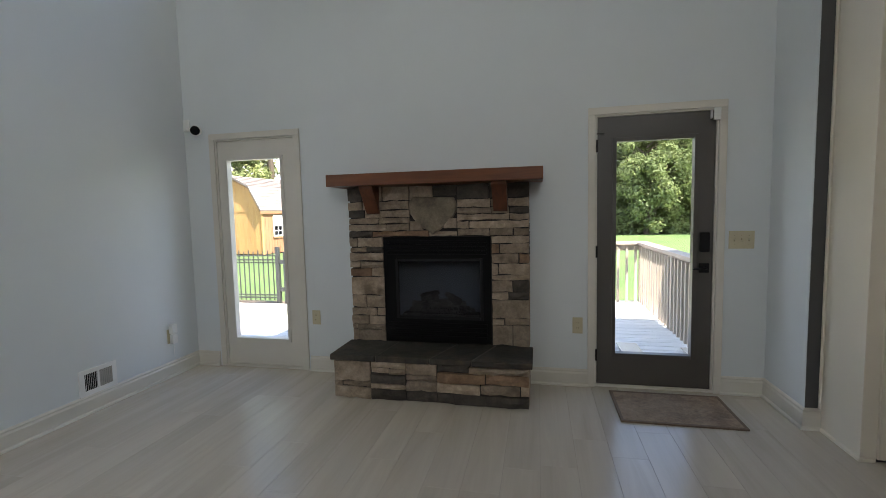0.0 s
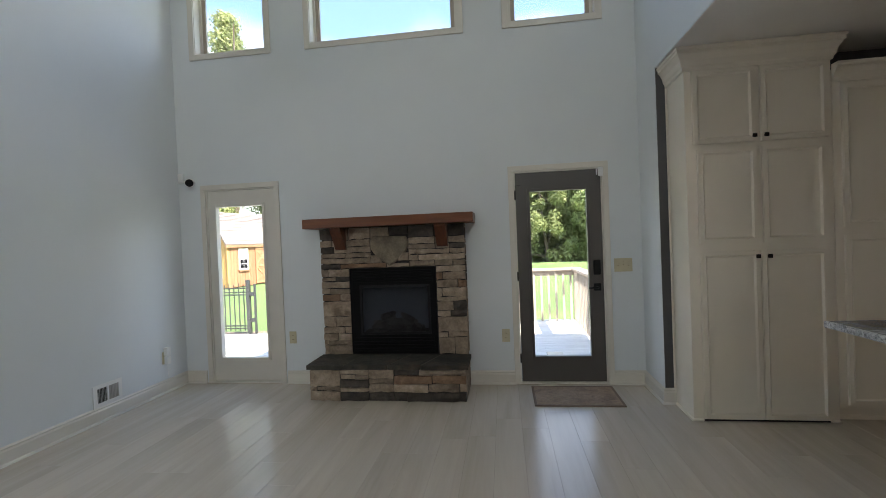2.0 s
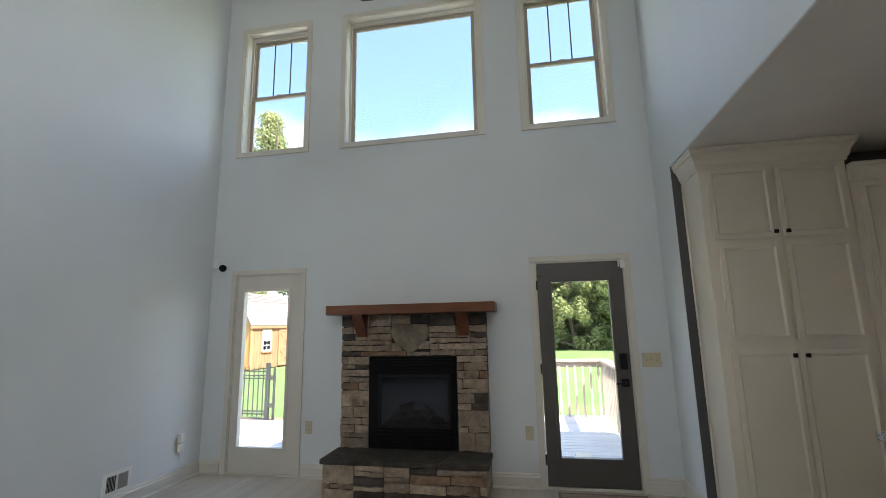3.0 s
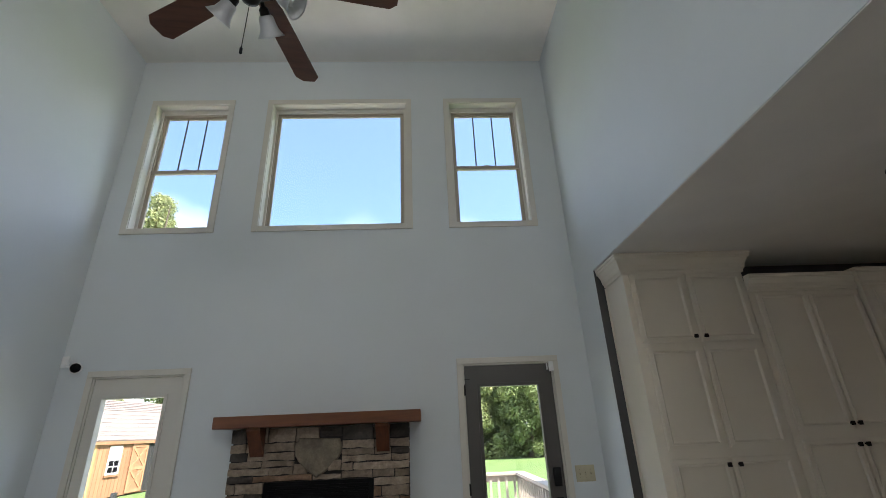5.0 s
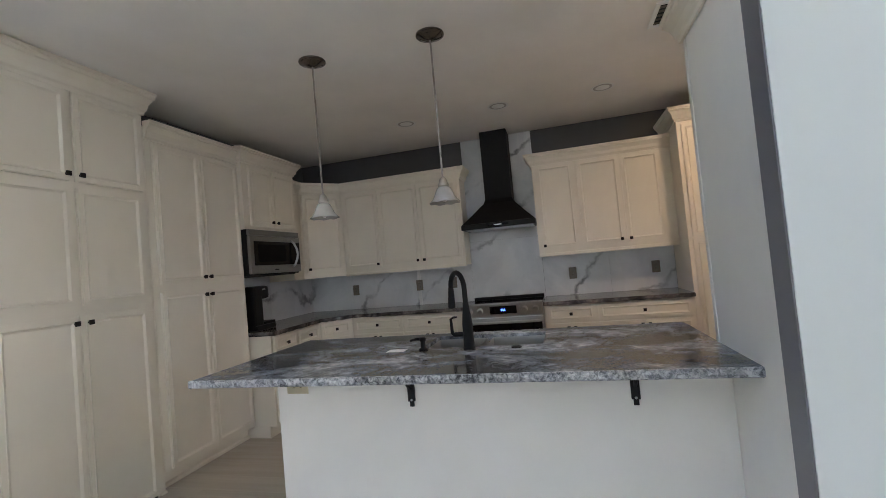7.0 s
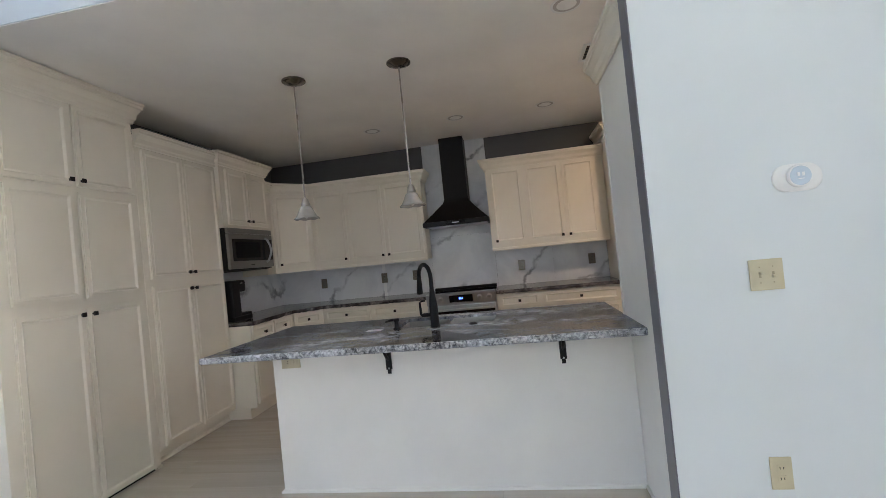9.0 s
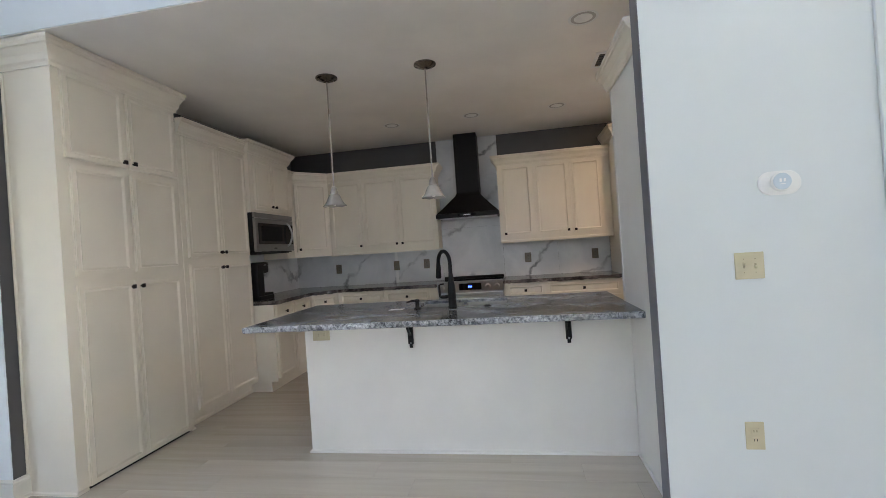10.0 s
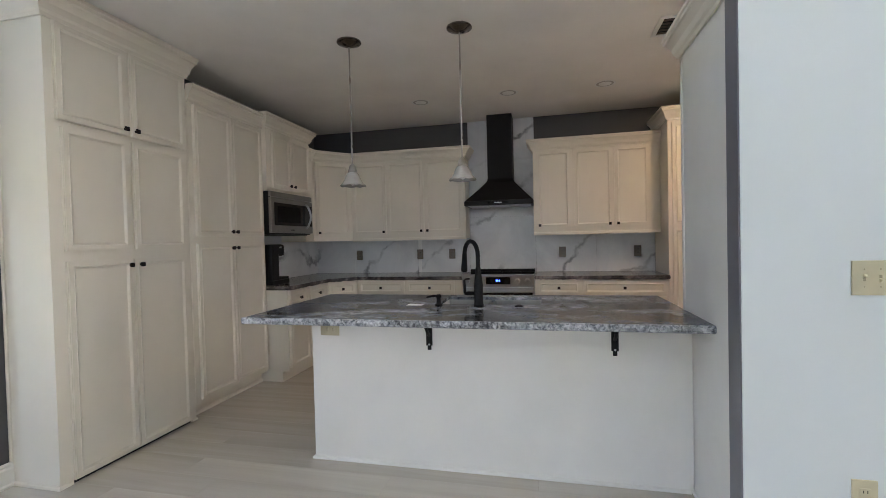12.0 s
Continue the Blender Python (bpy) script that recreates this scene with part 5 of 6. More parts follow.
for (px, py), (qx, qy) in zip(pts, pts[1:]):
    L = math.hypot(qx - px, qy - py)
    n = int(L / 0.02)
    d = Vector(((qx - px) / L, (qy - py) / L, 0))
    out = Vector((-d.y, d.x, 0)) * -1
    if out.dot(Vector(((px + qx) / 2 - 2.72, (py + qy) / 2 - 0.78, 0))) < 0:
        out = -out
    rows = []
    for k in range(n + 1):
        s = k / n
        c = Vector((px + (qx - px) * s, py + (qy - py) * s, 0))
        j = 0 if k in (0, n) else 1
        rows.append([bm.verts.new(c - out * 0.0125 + Vector((0, 0, 0.9151))), bm.verts.new(c - out * 0.003 + out * j * r2.uniform(-0.004, 0.002) + Vector((0, 0, 0.9145))),
                     bm.verts.new(c + out * j * r2.uniform(-0.004, 0.005) + Vector((0, 0, 0.902 + j * r2.uniform(-0.005, 0.004)))), bm.verts.new(c + out * j * r2.uniform(-0.006, 0.002) + Vector((0, 0, 0.886 + j * r2.uniform(-0.004, 0.004)))),
                     bm.verts.new(c - out * 0.0125 + Vector((0, 0, 0.8779)))])
    for a, b in zip(rows, rows[1:]):
        for i in range(4):
            bm.faces.new((a[i], a[i + 1], b[i + 1], b[i]))
bmesh.ops.recalc_face_normals(bm, faces=bm.faces)
EDGE = granite("granite_chiselled", 0.45, 0.55)
part("chiselled_edge", bm, EDGE, it, "rough chiselled granite edge")

sk = thing("kitchen_sink", (2.95, 0.66, 0.70), "stainless double-bowl undermount sink", "sink")
for y0, y1 in ((SY0 + 0.002, 0.655), (0.685, SY1 - 0.002)):
    bm = bmesh.new()
    x0, x1, z0, z1, t = SX0 + 0.002, SX1 - 0.002, 0.690, 0.895, 0.002
    box(bm, x0, x1, y0, y1, z0 - t, z0)
    for a in ((x0, x0 + t, y0, y1), (x1 - t, x1, y0, y1), (x0 + t, x1 - t, y0, y0 + t), (x0 + t, x1 - t, y1 - t, y1)):
        box(bm, *a, z0, z1)
    b = part("bowl", bm, SINKSTEEL, sk)
    part("drain", turned([(0.045, 0), (0.045, 0.003), (0.03, 0.004)], Matrix.Translation(((x0 + x1) / 2, (y0 + y1) / 2, z0)), 18), STEEL, b)
part("divider", boxed(SX0 + 0.006, SX1 - 0.006, 0.655, 0.685, 0.80, 0.868, bevel=0.008), SINKSTEEL, sk)
bm = bmesh.new()
for a in ((SX0 - 0.02, SX1 + 0.02, SY0 - 0.02, SY0 + 0.0015), (SX0 - 0.02, SX1 + 0.02, SY1 - 0.0015, SY1 + 0.02), (SX0 - 0.02, SX0 + 0.0015, SY0 + 0.0015, SY1 - 0.0015), (SX1 - 0.0015, SX1 + 0.02, SY0 + 0.0015, SY1 - 0.0015)):
    box(bm, *a, 0.8745, 0.8775)
part("flange", bm, STEEL, sk)

fc = thing("kitchen_faucet", (2.715, 0.712, 0.915), "matte black gooseneck pull-down faucet", "faucet")
part("base", turned([(0.031, 0), (0.031, 0.008), (0.028, 0.012), (0.027, 0.08), (0.027, 0.125), (0.023, 0.165), (0.017, 0.21), (0.0145, 0.235)], Matrix.Translation((2.715, 0.712, 0.9155)), 20), BLACK, fc, smooth=True)
dv = Vector((math.cos(radians(38)), math.sin(radians(38)), 0))
p0 = Vector((2.715, 0.712, 1.05))
arc = [p0, p0 + Vector((0, 0, 0.10))] + [p0 + Vector((0, 0, 0.17)) + dv * (0.085 - 0.085 * math.cos(t)) + Vector((0, 0, 0.085 * math.sin(t))) for t in [math.pi * k / 12 for k in range(13)]]
end = arc[-1]
part("spout", tube(bmesh.new(), arc, 0.0135, 12), BLACK, fc, smooth=True)
part("spray_head", tube(bmesh.new(), [end + Vector((0, 0, 0.005)), end + dv * 0.003 - Vector((0, 0, 0.04)), end + dv * 0.010 - Vector((0, 0, 0.10)), end + dv * 0.011 - Vector((0, 0, 0.108))], [0.0145, 0.0175, 0.021, 0.018], 14), BLACK, fc, smooth=True)
lv = part("lever", tube(bmesh.new(), [(2.715, 0.735, 0.99), (2.715, 0.785, 0.99), (2.714, 0.795, 0.996), (2.712, 0.797, 1.07), (2.709, 0.785, 1.078), (2.705, 0.762, 1.08)], [0.012, 0.012, 0.009, 0.007, 0.006, 0.005], 10), BLACK, fc, smooth=True)
so = thing("soap_dispenser", (2.73, 0.965, 0.915), "black deck-mounted soap dispenser by the sink", "soap dispenser")
part("body", turned([(0.024, 0), (0.024, 0.006), (0.014, 0.012), (0.013, 0.045), (0.018, 0.05), (0.018, 0.062), (0.010, 0.066)], Matrix.Translation((2.73, 0.965, 0.9155)), 18), BLACK, so, smooth=True)
part("nozzle", tube(bmesh.new(), [(2.73, 0.965, 0.972), (2.76, 1.01, 0.968), (2.79, 1.055, 0.955)], [0.009, 0.008, 0.006], 8), BLACK, so, smooth=True)
ds = thing("sink_button", (2.70, 0.472, 0.915), "flat round black air-switch button on the granite", "button")
part("button", turned([(0.026, 0), (0.026, 0.004), (0.018, 0.008), (0.016, 0.010)], Matrix.Translation((2.70, 0.472, 0.9155)), 20), BLACK, ds)
pp = thing("paper_card", (2.73, 1.115, 0.915), "small white paper card lying on the granite", "paper")
part("sheet", boxed(2.695, 2.765, 1.065, 1.165, 0.9155, 0.9165), WHITE, pp)

for y in (0.972, -0.030):
    br = thing("shelf_bracket", (2.5, y, 0.78), "black iron bracket under the granite overhang", "bracket", "brackets under the island top")
    bm = bmesh.new()
    box(bm, 2.505, 2.5145, y - 0.018, y + 0.018, 0.715, 0.8765, 0.002)
    box(bm, 2.507, 2.5145, y - 0.011, y + 0.011, 0.690, 0.716, 0.002)
    part("wall_arm", bm, BLACK, br)
    part("top_arm", boxed(2.27, 2.5045, y - 0.016, y + 0.016, 0.868, 0.8765, bevel=0.002), BLACK, br)
    part("brace", tube(bmesh.new(), [(2.507, y, 0.775), (2.47, y, 0.80), (2.44, y, 0.83), (2.425, y, 0.869)], 0.009, 8), BLACK, br)
    part("screw", turned([(0.006, 0), (0.005, 0.003)], Matrix.Translation((2.505, y, 0.722)) @ pose(0, 0, 0, 0, -90, 0), 10), STEEL, br)
br = thing("shelf_bracket", (2.75, 1.72, 0.78), "black iron bracket at the end of the island", "bracket", "brackets under the island top")
part("wall_arm", boxed(2.70, 2.736, 1.7135, 1.722, 0.70, 0.8765, bevel=0.002), BLACK, br)
part("top_arm", boxed(2.70, 2.736, 1.7225, 1.92, 0.868, 0.8765, bevel=0.002), BLACK, br)
part("brace", tube(bmesh.new(), [(2.718, 1.722, 0.78), (2.718, 1.76, 0.80), (2.718, 1.79, 0.83), (2.718, 1.80, 0.869)], 0.009, 8), BLACK, br)
plate("wall_outlet", (2.515, 1.592, 0.797), "x-", 0.122, 0.078, "almond outlet set sideways under the island top")

# pendants, recessed lamps, ceiling vent
# darker copy of the nickel: shade and dark reflections put into its colour
NICKEL_SHADED = plain("shaded_nickel", (0.17, 0.155, 0.145), 0.18, 1.0)
pend = thing("pendant_lamp", (3.02, 1.645, KH), "brushed nickel pendant lamp with a white glass shade", "pendant lamp", "pendants over the island")
P0 = lambda z: Matrix.Translation((3.02, 1.645, z))
part("canopy", turned([(0.012, -0.038), (0.04, -0.030), (0.062, -0.018), (0.075, -0.012), (0.085, -0.010), (0.085, -0.001)], P0(KH), 28), NICKEL_SHADED, pend, smooth=True)
part("rod", turned([(0.0055, 0), (0.0055, KH - 0.03 - 1.875)], P0(1.875), 10), NICKEL, pend)
part("socket", turned([(0.031, 0), (0.033, 0.010), (0.031, 0.022), (0.026, 0.030), (0.026, 0.040), (0.020, 0.052), (0.008, 0.066)], P0(1.810), 20), NICKEL, pend, smooth=True)
bm = lathe(bmesh.new(), [(0.028, 0.096), (0.040, 0.089), (0.051, 0.068), (0.061, 0.043), (0.075, 0.019), (0.092, 0.003), (0.093, 0.0), (0.088, 0.002), (0.071, 0.018), (0.057, 0.042), (0.047, 0.066), (0.036, 0.085), (0.024, 0.092)], P0(1.718), 32)
for v in bm.verts:
    h = v.co.z - 1.718
    if h < 0.02:
        v.co.z += (0.02 - h) * 0.14 * math.sin(8 * math.atan2(v.co.y - 1.645, v.co.x - 3.02))
part("shade", bm, OPAL, pend, "white alabaster glass shade", True)
part("bulb", turned([(0.006, -0.012), (0.020, 0.0), (0.026, 0.02), (0.018, 0.05), (0.012, 0.07)], P0(1.735), 16), BULB, pend, smooth=True)
copy_thing(pend, Matrix.Translation((3.02, 0.848, KH)))

rl = thing("recessed_light", (2.66, -0.268, KH), "white recessed ceiling downlight, switched off", "recessed light", "kitchen downlights")
rp = lambda z: Matrix.Translation((2.66, -0.268, z))
bm = lathe(bmesh.new(), [(0.078, -0.001), (0.092, -0.004), (0.095, -0.001)], rp(KH), 28)
part("trim_ring", bm, WHITE, rl)
part("baffle", lathe(bmesh.new(), [(0.078, -0.0015), (0.060, -0.0025), (0.058, -0.0015)], rp(KH), 28), plain("baffle_grey", (0.45, 0.435, 0.41), 0.5), rl)
part("lamp_face", turned([(0.058, -0.003), (0.04, -0.005), (0.02, -0.006)], rp(KH), 24), BULB, rl)
for x, y in ((4.503, 1.535), (4.468, 0.638), (4.473, -0.259)):
    copy_thing(rl, Matrix.Translation((x, y, KH)))
wl = thing("recessed_light", (3.9, -1.2, KH), "warm recessed ceiling downlight, switched on", "recessed light")
part("lamp_face", turned([(0.075, -0.004), (0.06, -0.005)], Matrix.Translation((3.9, -1.2, KH)), 24), WARM, wl)
part("trim_ring", lathe(bmesh.new(), [(0.076, -0.001), (0.092, -0.004), (0.095, -0.001)], Matrix.Translation((3.9, -1.2, KH)), 24), WHITE, wl)

cv = thing("ceiling_vent", (3.39, -0.50, KH), "white slatted ceiling air vent", "vent")
bm = bmesh.new()
for a in ((3.24, 3.54, -0.65, -0.622), (3.24, 3.54, -0.478, -0.45), (3.24, 3.268, -0.622, -0.478), (3.512, 3.54, -0.622, -0.478)):
    box(bm, *a, KH - 0.008, KH - 0.0005, 0.002)
part("frame", bm, WHITE, cv)
# dark backing and taupe slats put the duct's shade into colour
part("backing", boxed(3.262, 3.518, -0.628, -0.472, KH - 0.002, KH - 0.0008), DARKSLOT, cv)
for k in range(5):
    x = 3.292 + k * 0.048
    part("slat", boxed(-0.006, 0.006, -0.622, -0.478, -0.0008, 0.0008, m=Matrix.Translation((x, 0, KH - 0.0075)) @ pose(0, 0, 0, 0, 74, 0)), TAUPE, cv)

# ---- outdoors ----
GZ = -0.55
structure("ground", boxed(-400, 400, YN + WT + 0.02, 600, GZ - 0.3, GZ), GRASS, "sunlit green lawn reaching to the tree line", "lawn")
# unseen ground, given the concrete colour to bounce neutral light indoors
structure("ground_behind", boxed(-400, 400, -400, YN + WT + 0.015, GZ - 0.32, GZ - 0.02), CONCRETE, "pale unseen ground around the house, for neutral bounce light", "pavement")
structure("patio", boxed(-12, -2.0, YN + WT + 0.02, 8.75, GZ, GZ + 0.05, bevel=0.01), CONCRETE, "pale sunlit concrete patio", "patio")
structure("mulch_bed", boxed(-12, -2.0, 8.752, 9.15, GZ, GZ + 0.03, bevel=0.01), SOIL, "narrow mulch bed under the fence", "planting bed")

deck = tagged(new("deck"), "weathered grey wooden deck outside the door", "deck", kind="structure")
deck.location = (0, 5.6, -0.1)
DX0, DX1, DY0, DY1, DZ = -2.82, 1.86, YN + WT + 0.01, 7.45, -0.05
part("joist_frame", boxed(DX0 + 0.02, DX1 - 0.02, DY0, DY1 - 0.02, GZ, DZ - 0.03), RAILW, deck)
y = DY0
while y < DY1 - 0.1:
    part("deck_board", boxed(DX0, DX1, y, y + 0.137, DZ - 0.028, DZ, bevel=0.004), DECK, deck)
    y += 0.142

rail = thing("deck_railing", (DX1, 6.5, DZ), "weathered wooden deck railing with square balusters", "railing")
part("handrail", boxed(1.725, 1.875, 4.15, 7.46, 0.825, 0.865, bevel=0.006), RAILW, rail)
part("handrail", boxed(-1.5, 1.724, 7.31, 7.46, 0.825, 0.865, bevel=0.006), RAILW, rail)
part("rail_board", boxed(1.780, 1.818, 4.15, 7.33, 0.735, 0.824, bevel=0.004), RAILW, rail)
part("rail_board", boxed(-1.5, 1.779, 7.37, 7.408, 0.735, 0.824, bevel=0.004), RAILW, rail)
for x, y in ((1.80, 7.39), (1.80, 5.75), (1.80, 4.2), (0.1, 7.39), (-1.45, 7.39)):
    part("post", boxed(x - 0.044, x + 0.044, y - 0.044, y + 0.044, DZ, 0.8245, bevel=0.005), RAILW, rail)
y = 4.32
while y < 7.3:
    part("baluster", boxed(1.742, 1.779, y - 0.018, y + 0.018, DZ, 0.80, bevel=0.003), RAILW, rail)
    y += 0.125
x = -1.3
while x < 1.72:
    part("baluster", boxed(x - 0.018, x + 0.018, 7.332, 7.369, DZ, 0.80, bevel=0.003), RAILW, rail)
    x += 0.125

fence = thing("metal_fence", (-7.5, 8.85, GZ), "dark green metal picket fence beside the patio", "fence")
FXR = -5.25
x = FXR
k = 0
while x > -11.5:
    part("picket", boxed(x - 0.010, x + 0.010, 8.84, 8.86, GZ + 0.10, 0.62 + (0.0 if k % 2 else 0.03), bevel=0.003), FENCE, fence)
    x -= 0.118
    k += 1
for z in (GZ + 0.16, GZ + 0.22, 0.38, 0.44, 0.53):
    part("fence_rail", boxed(-11.5, FXR, 8.832, 8.868, z - 0.014, z + 0.014, bevel=0.003), FENCE, fence)
for x, w, h in ((FXR, 0.040, 0.72), (FXR + 0.16, 0.022, 0.62), (-7.7, 0.03, 0.68), (-10.1, 0.03, 0.68)):
    part("fence_post", boxed(x - w, x + w, 8.85 - w, 8.85 + w, GZ, h, bevel=0.006), FENCE, fence)
for z in (0.35, -0.25):
    part("gate_hinge", boxed(FXR + 0.04, FXR + 0.14, 8.82, 8.88, z, z + 0.09, bevel=0.006), FENCE, fence)

# shed
shed = thing("garden_shed", (-13.4, 20.3, GZ), "wooden barn shed with a gambrel shingle roof", "shed")
SM = Matrix.Translation((-13.4, 20.3, GZ)) @ pose(0, 0, 0, 0, 0, -8)
# local: corner at 0, gable along -x, long side along +y
SWD, SLEN, SHT = 3.6, 6.5, 2.3
gam = [(0.12, SHT - 0.1), (-0.62, SHT + 1.15), (-1.8, SHT + 1.72), (-SWD + 0.62, SHT + 1.15), (-SWD - 0.12, SHT - 0.1)]
def placed(bm):
    bmesh.ops.transform(bm, matrix=SM, verts=bm.verts)
    return bm
bm = bmesh.new()
prof = [(0, 0.05), (0, SHT), (-0.66, SHT + 1.08), (-1.8, SHT + 1.62), (-SWD + 0.66, SHT + 1.08), (-SWD, SHT), (-SWD, 0.05)]
a, b = [bm.verts.new((x, 0.03, z)) for x, z in prof], [bm.verts.new((x, SLEN, z)) for x, z in prof]
bm.faces.new(a), bm.faces.new(b[::-1])
for i in range(len(prof)):
    j = (i + 1) % len(prof)
    bm.faces.new((a[i], a[j], b[j], b[i]))
bmesh.ops.recalc_face_normals(bm, faces=bm.faces)
body = part("wall", placed(bm), CEDAR, shed)
k = 0
while k * 0.2 < SWD - 0.05:
    x = -k * 0.2
    xm = x - 0.1
    d = min(-xm, SWD + xm)
    h = SHT + min(d / 0.66, 1) * 1.06 if d < 0.66 else SHT + 1.06 + (d - 0.66) / 1.14 * 0.5
    part("gable_board", placed(boxed(x - 0.192, x, -0.005, 0.029, 0.05, h - 0.03, bevel=0.004)), SUNLIT_WOOD, body)
    k += 1
part("gable_band", placed(boxed(-SWD, 0.01, -0.03, -0.006, SHT - 0.08, SHT + 0.03, bevel=0.005)), SUNLIT_WOOD, body)
for k in range(32):
    y = 0.03 + k * 0.2
    part("side_board", placed(boxed(0.001, 0.022, y, y + 0.192, 0.05, SHT - 0.02, bevel=0.004)), CEDAR, body)
part("corner_post", placed(boxed(-0.03, 0.035, -0.035, 0.08, 0.03, SHT, bevel=0.005)), SUNLIT_WOOD, body)
bm = bmesh.new()
lo, hi = [], []
for i, (x, z) in enumerate(gam):
    lo.append((x, z)), hi.append((x * 1.0 + (0.03 if i < 2 else -0.03 if i > 2 else 0), z + 0.08))
loop = lo + hi[::-1]
a, b = [bm.verts.new((x, -0.22, z)) for x, z in loop], [bm.verts.new((x, SLEN + 0.2, z)) for x, z in loop]
for i in range(len(loop)):
    j = (i + 1) % len(loop)
    bm.faces.new((a[i], a[j], b[j], b[i]))
for i in range(len(lo) - 1):
    n = len(loop)
    bm.faces.new((a[i], a[i + 1], a[n - 2 - i], a[n - 1 - i])), bm.faces.new((b[i], b[i + 1], b[n - 2 - i], b[n - 1 - i]))
bmesh.ops.recalc_face_normals(bm, faces=bm.faces)
roof = part("roof", placed(bm), SHEDROOF, shed)
r3 = random.Random(4)
rows = bmesh.new()
for (x0, z0), (x1, z1), n in ((gam[0], gam[1], 7), (gam[1], gam[2], 6)):
    for i in range(n):
        y = -0.22 - r3.random() * 0.3
        while y < SLEN + 0.2:
            w = 0.30 + r3.random() * 0.12
            ya, yb = max(y, -0.22), min(y + w - 0.012, SLEN + 0.2)
            s0, s1 = i / n, min(1, (i + 1.08) / n)
            if yb > ya + 0.03:
                p = Vector((x0 + (x1 - x0) * s0, 0, z0 + (z1 - z0) * s0 + 0.085))
                q = Vector((x0 + (x1 - x0) * s1, 0, z0 + (z1 - z0) * s1 + 0.085))
                nn = Vector((z1 - z0, 0, -(x1 - x0))).normalized()
                up0 = nn * (0.028 + r3.random() * 0.01)
                vs = [rows.verts.new(v) for v in ((p.x, ya, p.z), (p.x, yb, p.z), (q.x, yb, q.z), (q.x, ya, q.z), tuple(p + up0 + Vector((0, ya, 0))), tuple(p + up0 + Vector((0, yb, 0))), tuple(q + nn * 0.006 + Vector((0, yb, 0))), tuple(q + nn * 0.006 + Vector((0, ya, 0))))]
                for f in ((4, 5, 6, 7), (0, 1, 5, 4), (1, 2, 6, 5), (3, 0, 4, 7)):
                    rows.faces.new([vs[t] for t in f])
            y += w
bmesh.ops.recalc_face_normals(rows, faces=rows.faces)
tagged(part("shingles", placed(rows), SHEDROOF, roof), kind="stuff")
part("fascia", placed(boxed(0.10, 0.14, -0.22, SLEN + 0.2, SHT - 0.19, SHT - 0.06, bevel=0.005)), CEDAR, shed)
wz0, wz1, wy0, wy1 = 0.92, 2.05, 0.78, 1.48
win = part("window", placed(boxed(0.023, 0.045, wy0, wy1, wz0, wz1, bevel=0.004)), WHITE, shed, "white shed window")
for i in range(2):
    for j in range(4):
        ya, za = wy0 + 0.07 + i * 0.29, wz0 + 0.07 + j * 0.255
        part("pane", placed(boxed(0.046, 0.05, ya, ya + 0.26, za, za + 0.225)), BLACKGLOSS if j < 2 else plain("shed_curtain", (0.6, 0.6, 0.6), 0.6), win)
part("window_sill", placed(boxed(0.023, 0.09, wy0 - 0.06, wy1 + 0.06, wz0 - 0.09, wz0 - 0.005, bevel=0.005)), CEDAR, win)
door = part("door", placed(boxed(0.024, 0.05, 2.05, 3.05, 0.08, 2.1, bevel=0.006)), CEDAR, shed, "braced plank door")
for ya, yb, za, zb in ((2.05, 3.05, 0.10, 0.22), (2.05, 3.05, 1.96, 2.08), (2.05, 2.15, 0.22, 1.96), (2.95, 3.05, 0.22, 1.96), (2.15, 2.95, 1.02, 1.14)):
    part("brace_board", placed(boxed(0.051, 0.072, ya, yb, za, zb, bevel=0.004)), SHEDTRIM, door)
for s in (1, -1):
    for zc in (0.62, 1.55):
        bm = boxed(-0.01, 0.01, -0.56, 0.56, -0.045, 0.045, bevel=0.003, m=Matrix.Translation((0.062, 2.55, zc)) @ pose(0, 0, 0, s * 45, 0, 0))
        part("brace_board", placed(bm), SHEDTRIM, door)
# dark sheet over the boards, in place of the shade inside an open doorway
part("doorway_shade", placed(boxed(0.0235, 0.03, 3.1, 4.2, 0.08, 2.1)), DARKSLOT, shed)

# ---- trees ----
def crown_mesh(r, blobs, leaf_size, count):
    """Leaves in uneven clumps: little bent quads round clump centres."""
    V, F = [], []
    for (c, rad), n in zip(blobs, count):
        for _ in range(n):
            u = Vector((r.gauss(0, 1), r.gauss(0, 1), r.gauss(0, 1))).normalized()
            p = c + u * rad * (0.55 + 0.5 * r.random()) * Vector((1, 1, 0.75)).length / 1.6
            nrm = (u + Vector((r.gauss(0, 0.6), r.gauss(0, 0.6), r.gauss(0.3, 0.6)))).normalized()
            a = nrm.orthogonal().normalized()
            a = (Matrix.Rotation(r.random() * 6.28, 3, nrm) @ a)
            b = nrm.cross(a)
            s = leaf_size * r.uniform(0.6, 1.5)
            i = len(V)
            V += [p - a * s, p - b * s * 0.55 + nrm * s * 0.12, p + a * s, p + b * s * 0.55 + nrm * s * 0.12]
            F.append((i, i + 1, i + 2, i + 3))
    me = bpy.data.meshes.new("crown")
    me.from_pydata([tuple(v) for v in V], [], F)
    return me


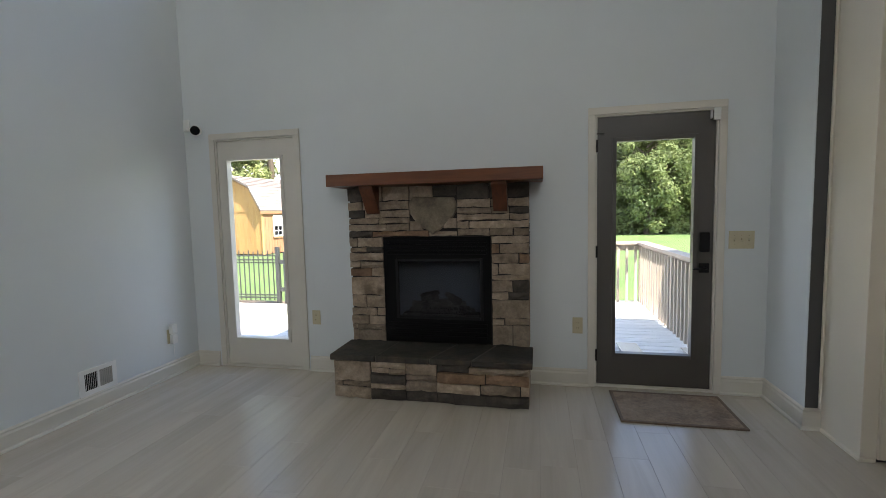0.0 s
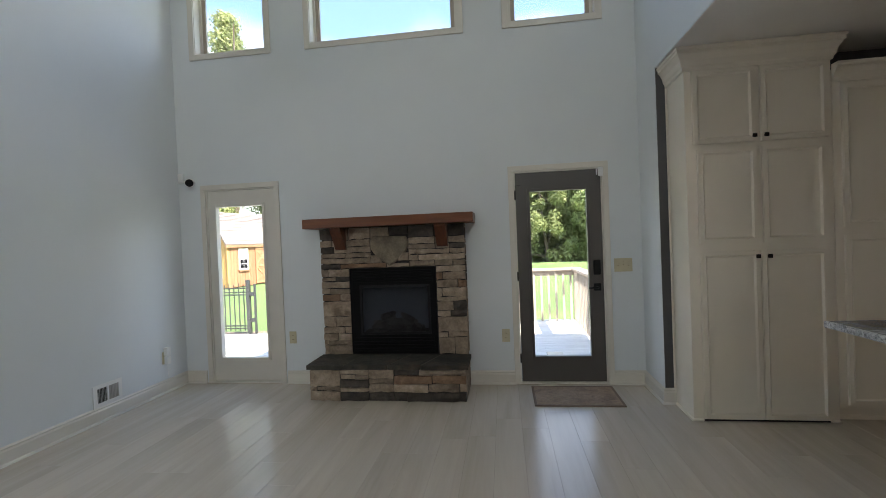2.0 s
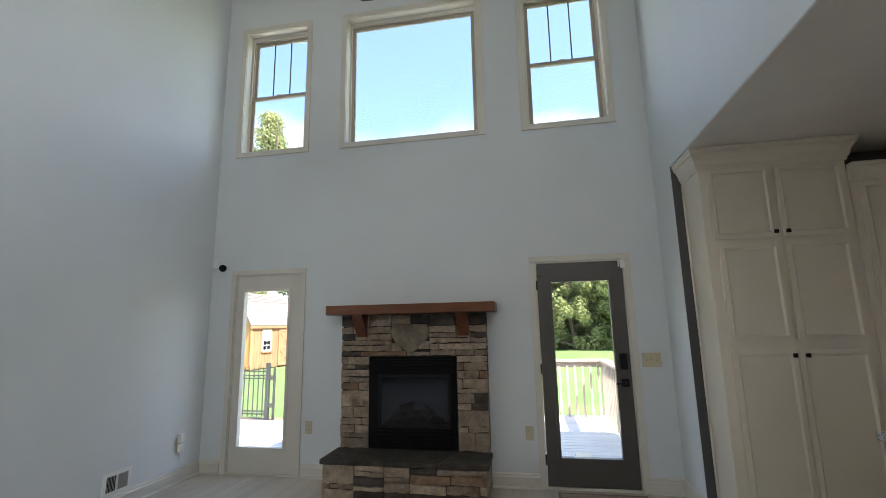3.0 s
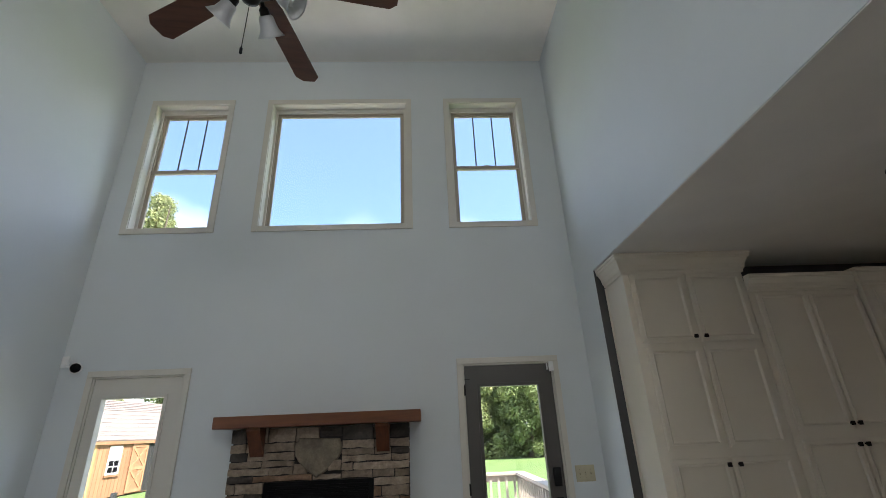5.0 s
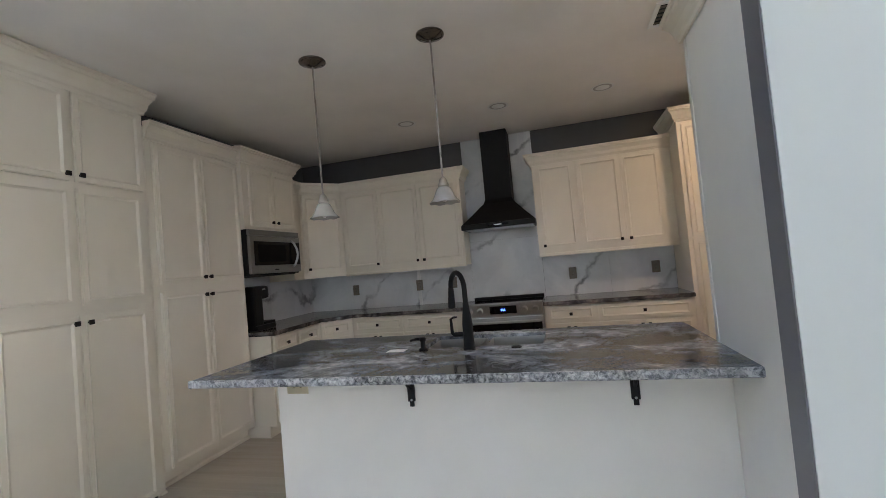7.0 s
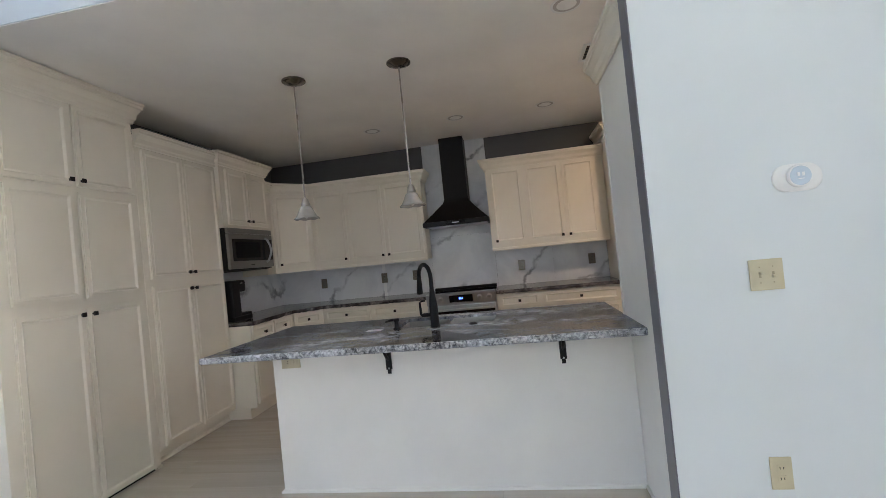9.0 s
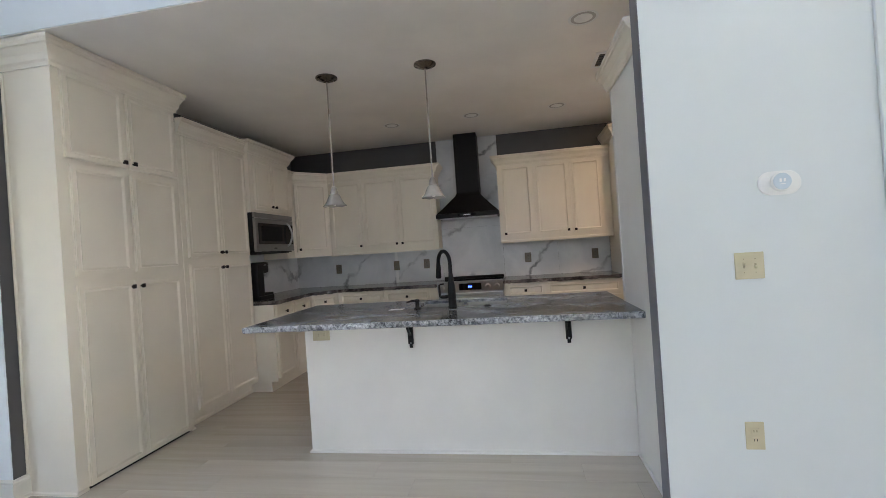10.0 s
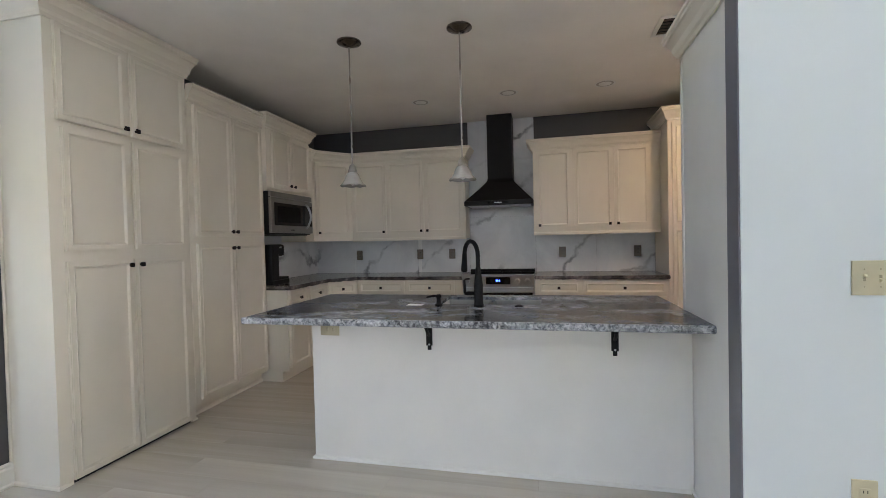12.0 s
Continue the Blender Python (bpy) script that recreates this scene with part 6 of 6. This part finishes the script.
def tree(seed, h, spread, leaf, material, low=0.12, clumps=46, per=110, conifer=False, label=""):
    r = random.Random(seed)
    t = thing("tree", (0, 0, 0), label, "tree")
    lean = Vector((r.uniform(-0.04, 0.04), r.uniform(-0.04, 0.04), 0))
    top = h * (0.9 if conifer else 0.75)
    bm = tube(bmesh.new(), [Vector((0, 0, -0.1)) + lean * 0, *[Vector((r.uniform(-0.1, 0.1), r.uniform(-0.1, 0.1), top * k / 5)) + lean * top * k for k in range(1, 6)]], [h * (0.016 if conifer else 0.024) * (1 - 0.18 * k) for k in range(6)], 9)
    blobs, n = [], []
    for k in range(clumps):
        f = (k + r.random()) / clumps
        z = h * (low + (1 - low) * f)
        w = spread * (1.05 - f) ** 0.7 if conifer else spread * math.sin(math.pi * min(1, 0.22 + 0.78 * f)) ** 0.6
        a = r.random() * 6.283
        d = w * math.sqrt(r.uniform(0.15, 1))
        c = Vector((math.cos(a) * d, math.sin(a) * d, z))
        rad = spread * r.uniform(0.16, 0.34)
        blobs.append((c, rad)), n.append(int(per * r.uniform(0.7, 1.3)))
        if k % 2 == 0:
            s = Vector((0, 0, max(0.3, z - d * (0.1 if conifer else 0.6))))
            tube(bm, [s, s.lerp(c, 0.5) + Vector((0, 0, 0.1)), c], [h * 0.008, h * 0.005, h * 0.002], 6)
    part("trunk", bm, BARK, t, "brown branching trunk")
    me = crown_mesh(r, blobs, leaf, n)
    me.materials.append(material)
    cr = new("crown", me)
    cr.parent = t
    tagged(cr, "leafy green crown with gaps")
    return t

kinds = [tree(1, 9.0, 3.0, 0.10, LEAF[0], 0.03, 80, 300, label="broad green tree at the lawn's edge"), tree(2, 8.2, 2.7, 0.105, LEAF[1], 0.02, 76, 300, label="light green tree at the lawn's edge"),
         tree(3, 8.6, 2.6, 0.095, LEAF[0], 0.0, 84, 300, label="dense shrubby tree at the lawn's edge"), tree(4, 22.3, 3.2, 0.12, LEAF[2], 0.40, 76, 260, True, label="tall pine behind the shed")]
spots = [(1, 4.2, 37.6), (2, 8.4, 37.2), (0, 12, 37.4), (2, 16, 37.6), (1, 19.4, 37.5), (2, 23.2, 38), (2, 0.3, 37.8), (2, -2, 38.6), (2, 1.5, 39), (0, 6.5, 40), (1, 10.2, 38.5), (2, 13.8, 39), (0, 17.5, 41), (1, 21, 39), (2, 25, 41), (0, -3.5, 42), (1, -8, 41), (0, 4, 45), (2, 9, 46), (0, 14, 46), (1, 19, 46), (2, 24, 47), (1, 29, 43), (0, 34, 45), (2, 39, 48),
         (3, -20.2, 31.5), (0, -16.5, 34), (1, -21.5, 30), (2, -25.5, 28), (0, -13, 36), (2, -30, 27), (1, -18, 39), (3, -30, 40), (1, -9, 38), (0, -34, 30)]
used = set()
r4 = random.Random(11)
for k, x, y in spots:
    s = r4.uniform(0.9, 1.12)
    m = Matrix.Translation((x, y, GZ)) @ pose(0, 0, 0, 0, 0, r4.uniform(0, 360))
    if k in used:
        o = copy_thing(kinds[k], m)
    else:
        o = kinds[k]
        o.matrix_basis = m
        used.add(k)
    o.scale = (s, s, s)

# ---- floor planks ----
PW, PL = 0.192, 1.22
r5 = random.Random(21)
plank = boxed(-PW / 2 + 0.0005, PW / 2 - 0.0005, -PL / 2 + 0.0004, PL / 2 - 0.0004, -0.012, 0.0)
es = [e for e in plank.edges if all(v.co.z > -0.001 for v in e.verts)]
bmesh.ops.bevel(plank, geom=es, offset=0.0004, segments=1, affect="EDGES")
PLANK = bpy.data.meshes.new("plank")
plank.to_mesh(PLANK)
plank.free()
PLANK.materials.append(FLOOR)
rest_v, rest_f = [], []
k = 0
x = 0.854 - PW / 2 - PW * 20
while x - PW / 2 < KX:
    y = YN + 0.05 - r5.random() * PL + PL / 2
    while y > YS - 0.4:
        seen = (x < 1.9 and y > -1.4) or (1.9 <= x < 2.55 and y > -0.9) or (2.4 <= x < 5.0 and 1.4 < y < 3.1)
        if x + PW / 2 > XL - 0.02:
            if seen:
                ob = new("plank", PLANK)
                ob.parent = floor
                ob.location = (x, y, 0.0)
            else:
                i = len(rest_v)
                a, b, c, d = x - PW / 2 + 0.0012, x + PW / 2 - 0.0012, y - PL / 2 + 0.0012, y + PL / 2 - 0.0012
                rest_v += [(a, c, -0.001), (b, c, -0.001), (b, d, -0.001), (a, d, -0.001)]
                rest_f.append((i, i + 1, i + 2, i + 3))
        y -= PL
    x += PW
me = bpy.data.meshes.new("plank_field")
me.from_pydata(rest_v, [], rest_f)
me.materials.append(FLOOR)
ob = new("plank_field", me)
ob.parent = floor
tagged(ob, kind="stuff")
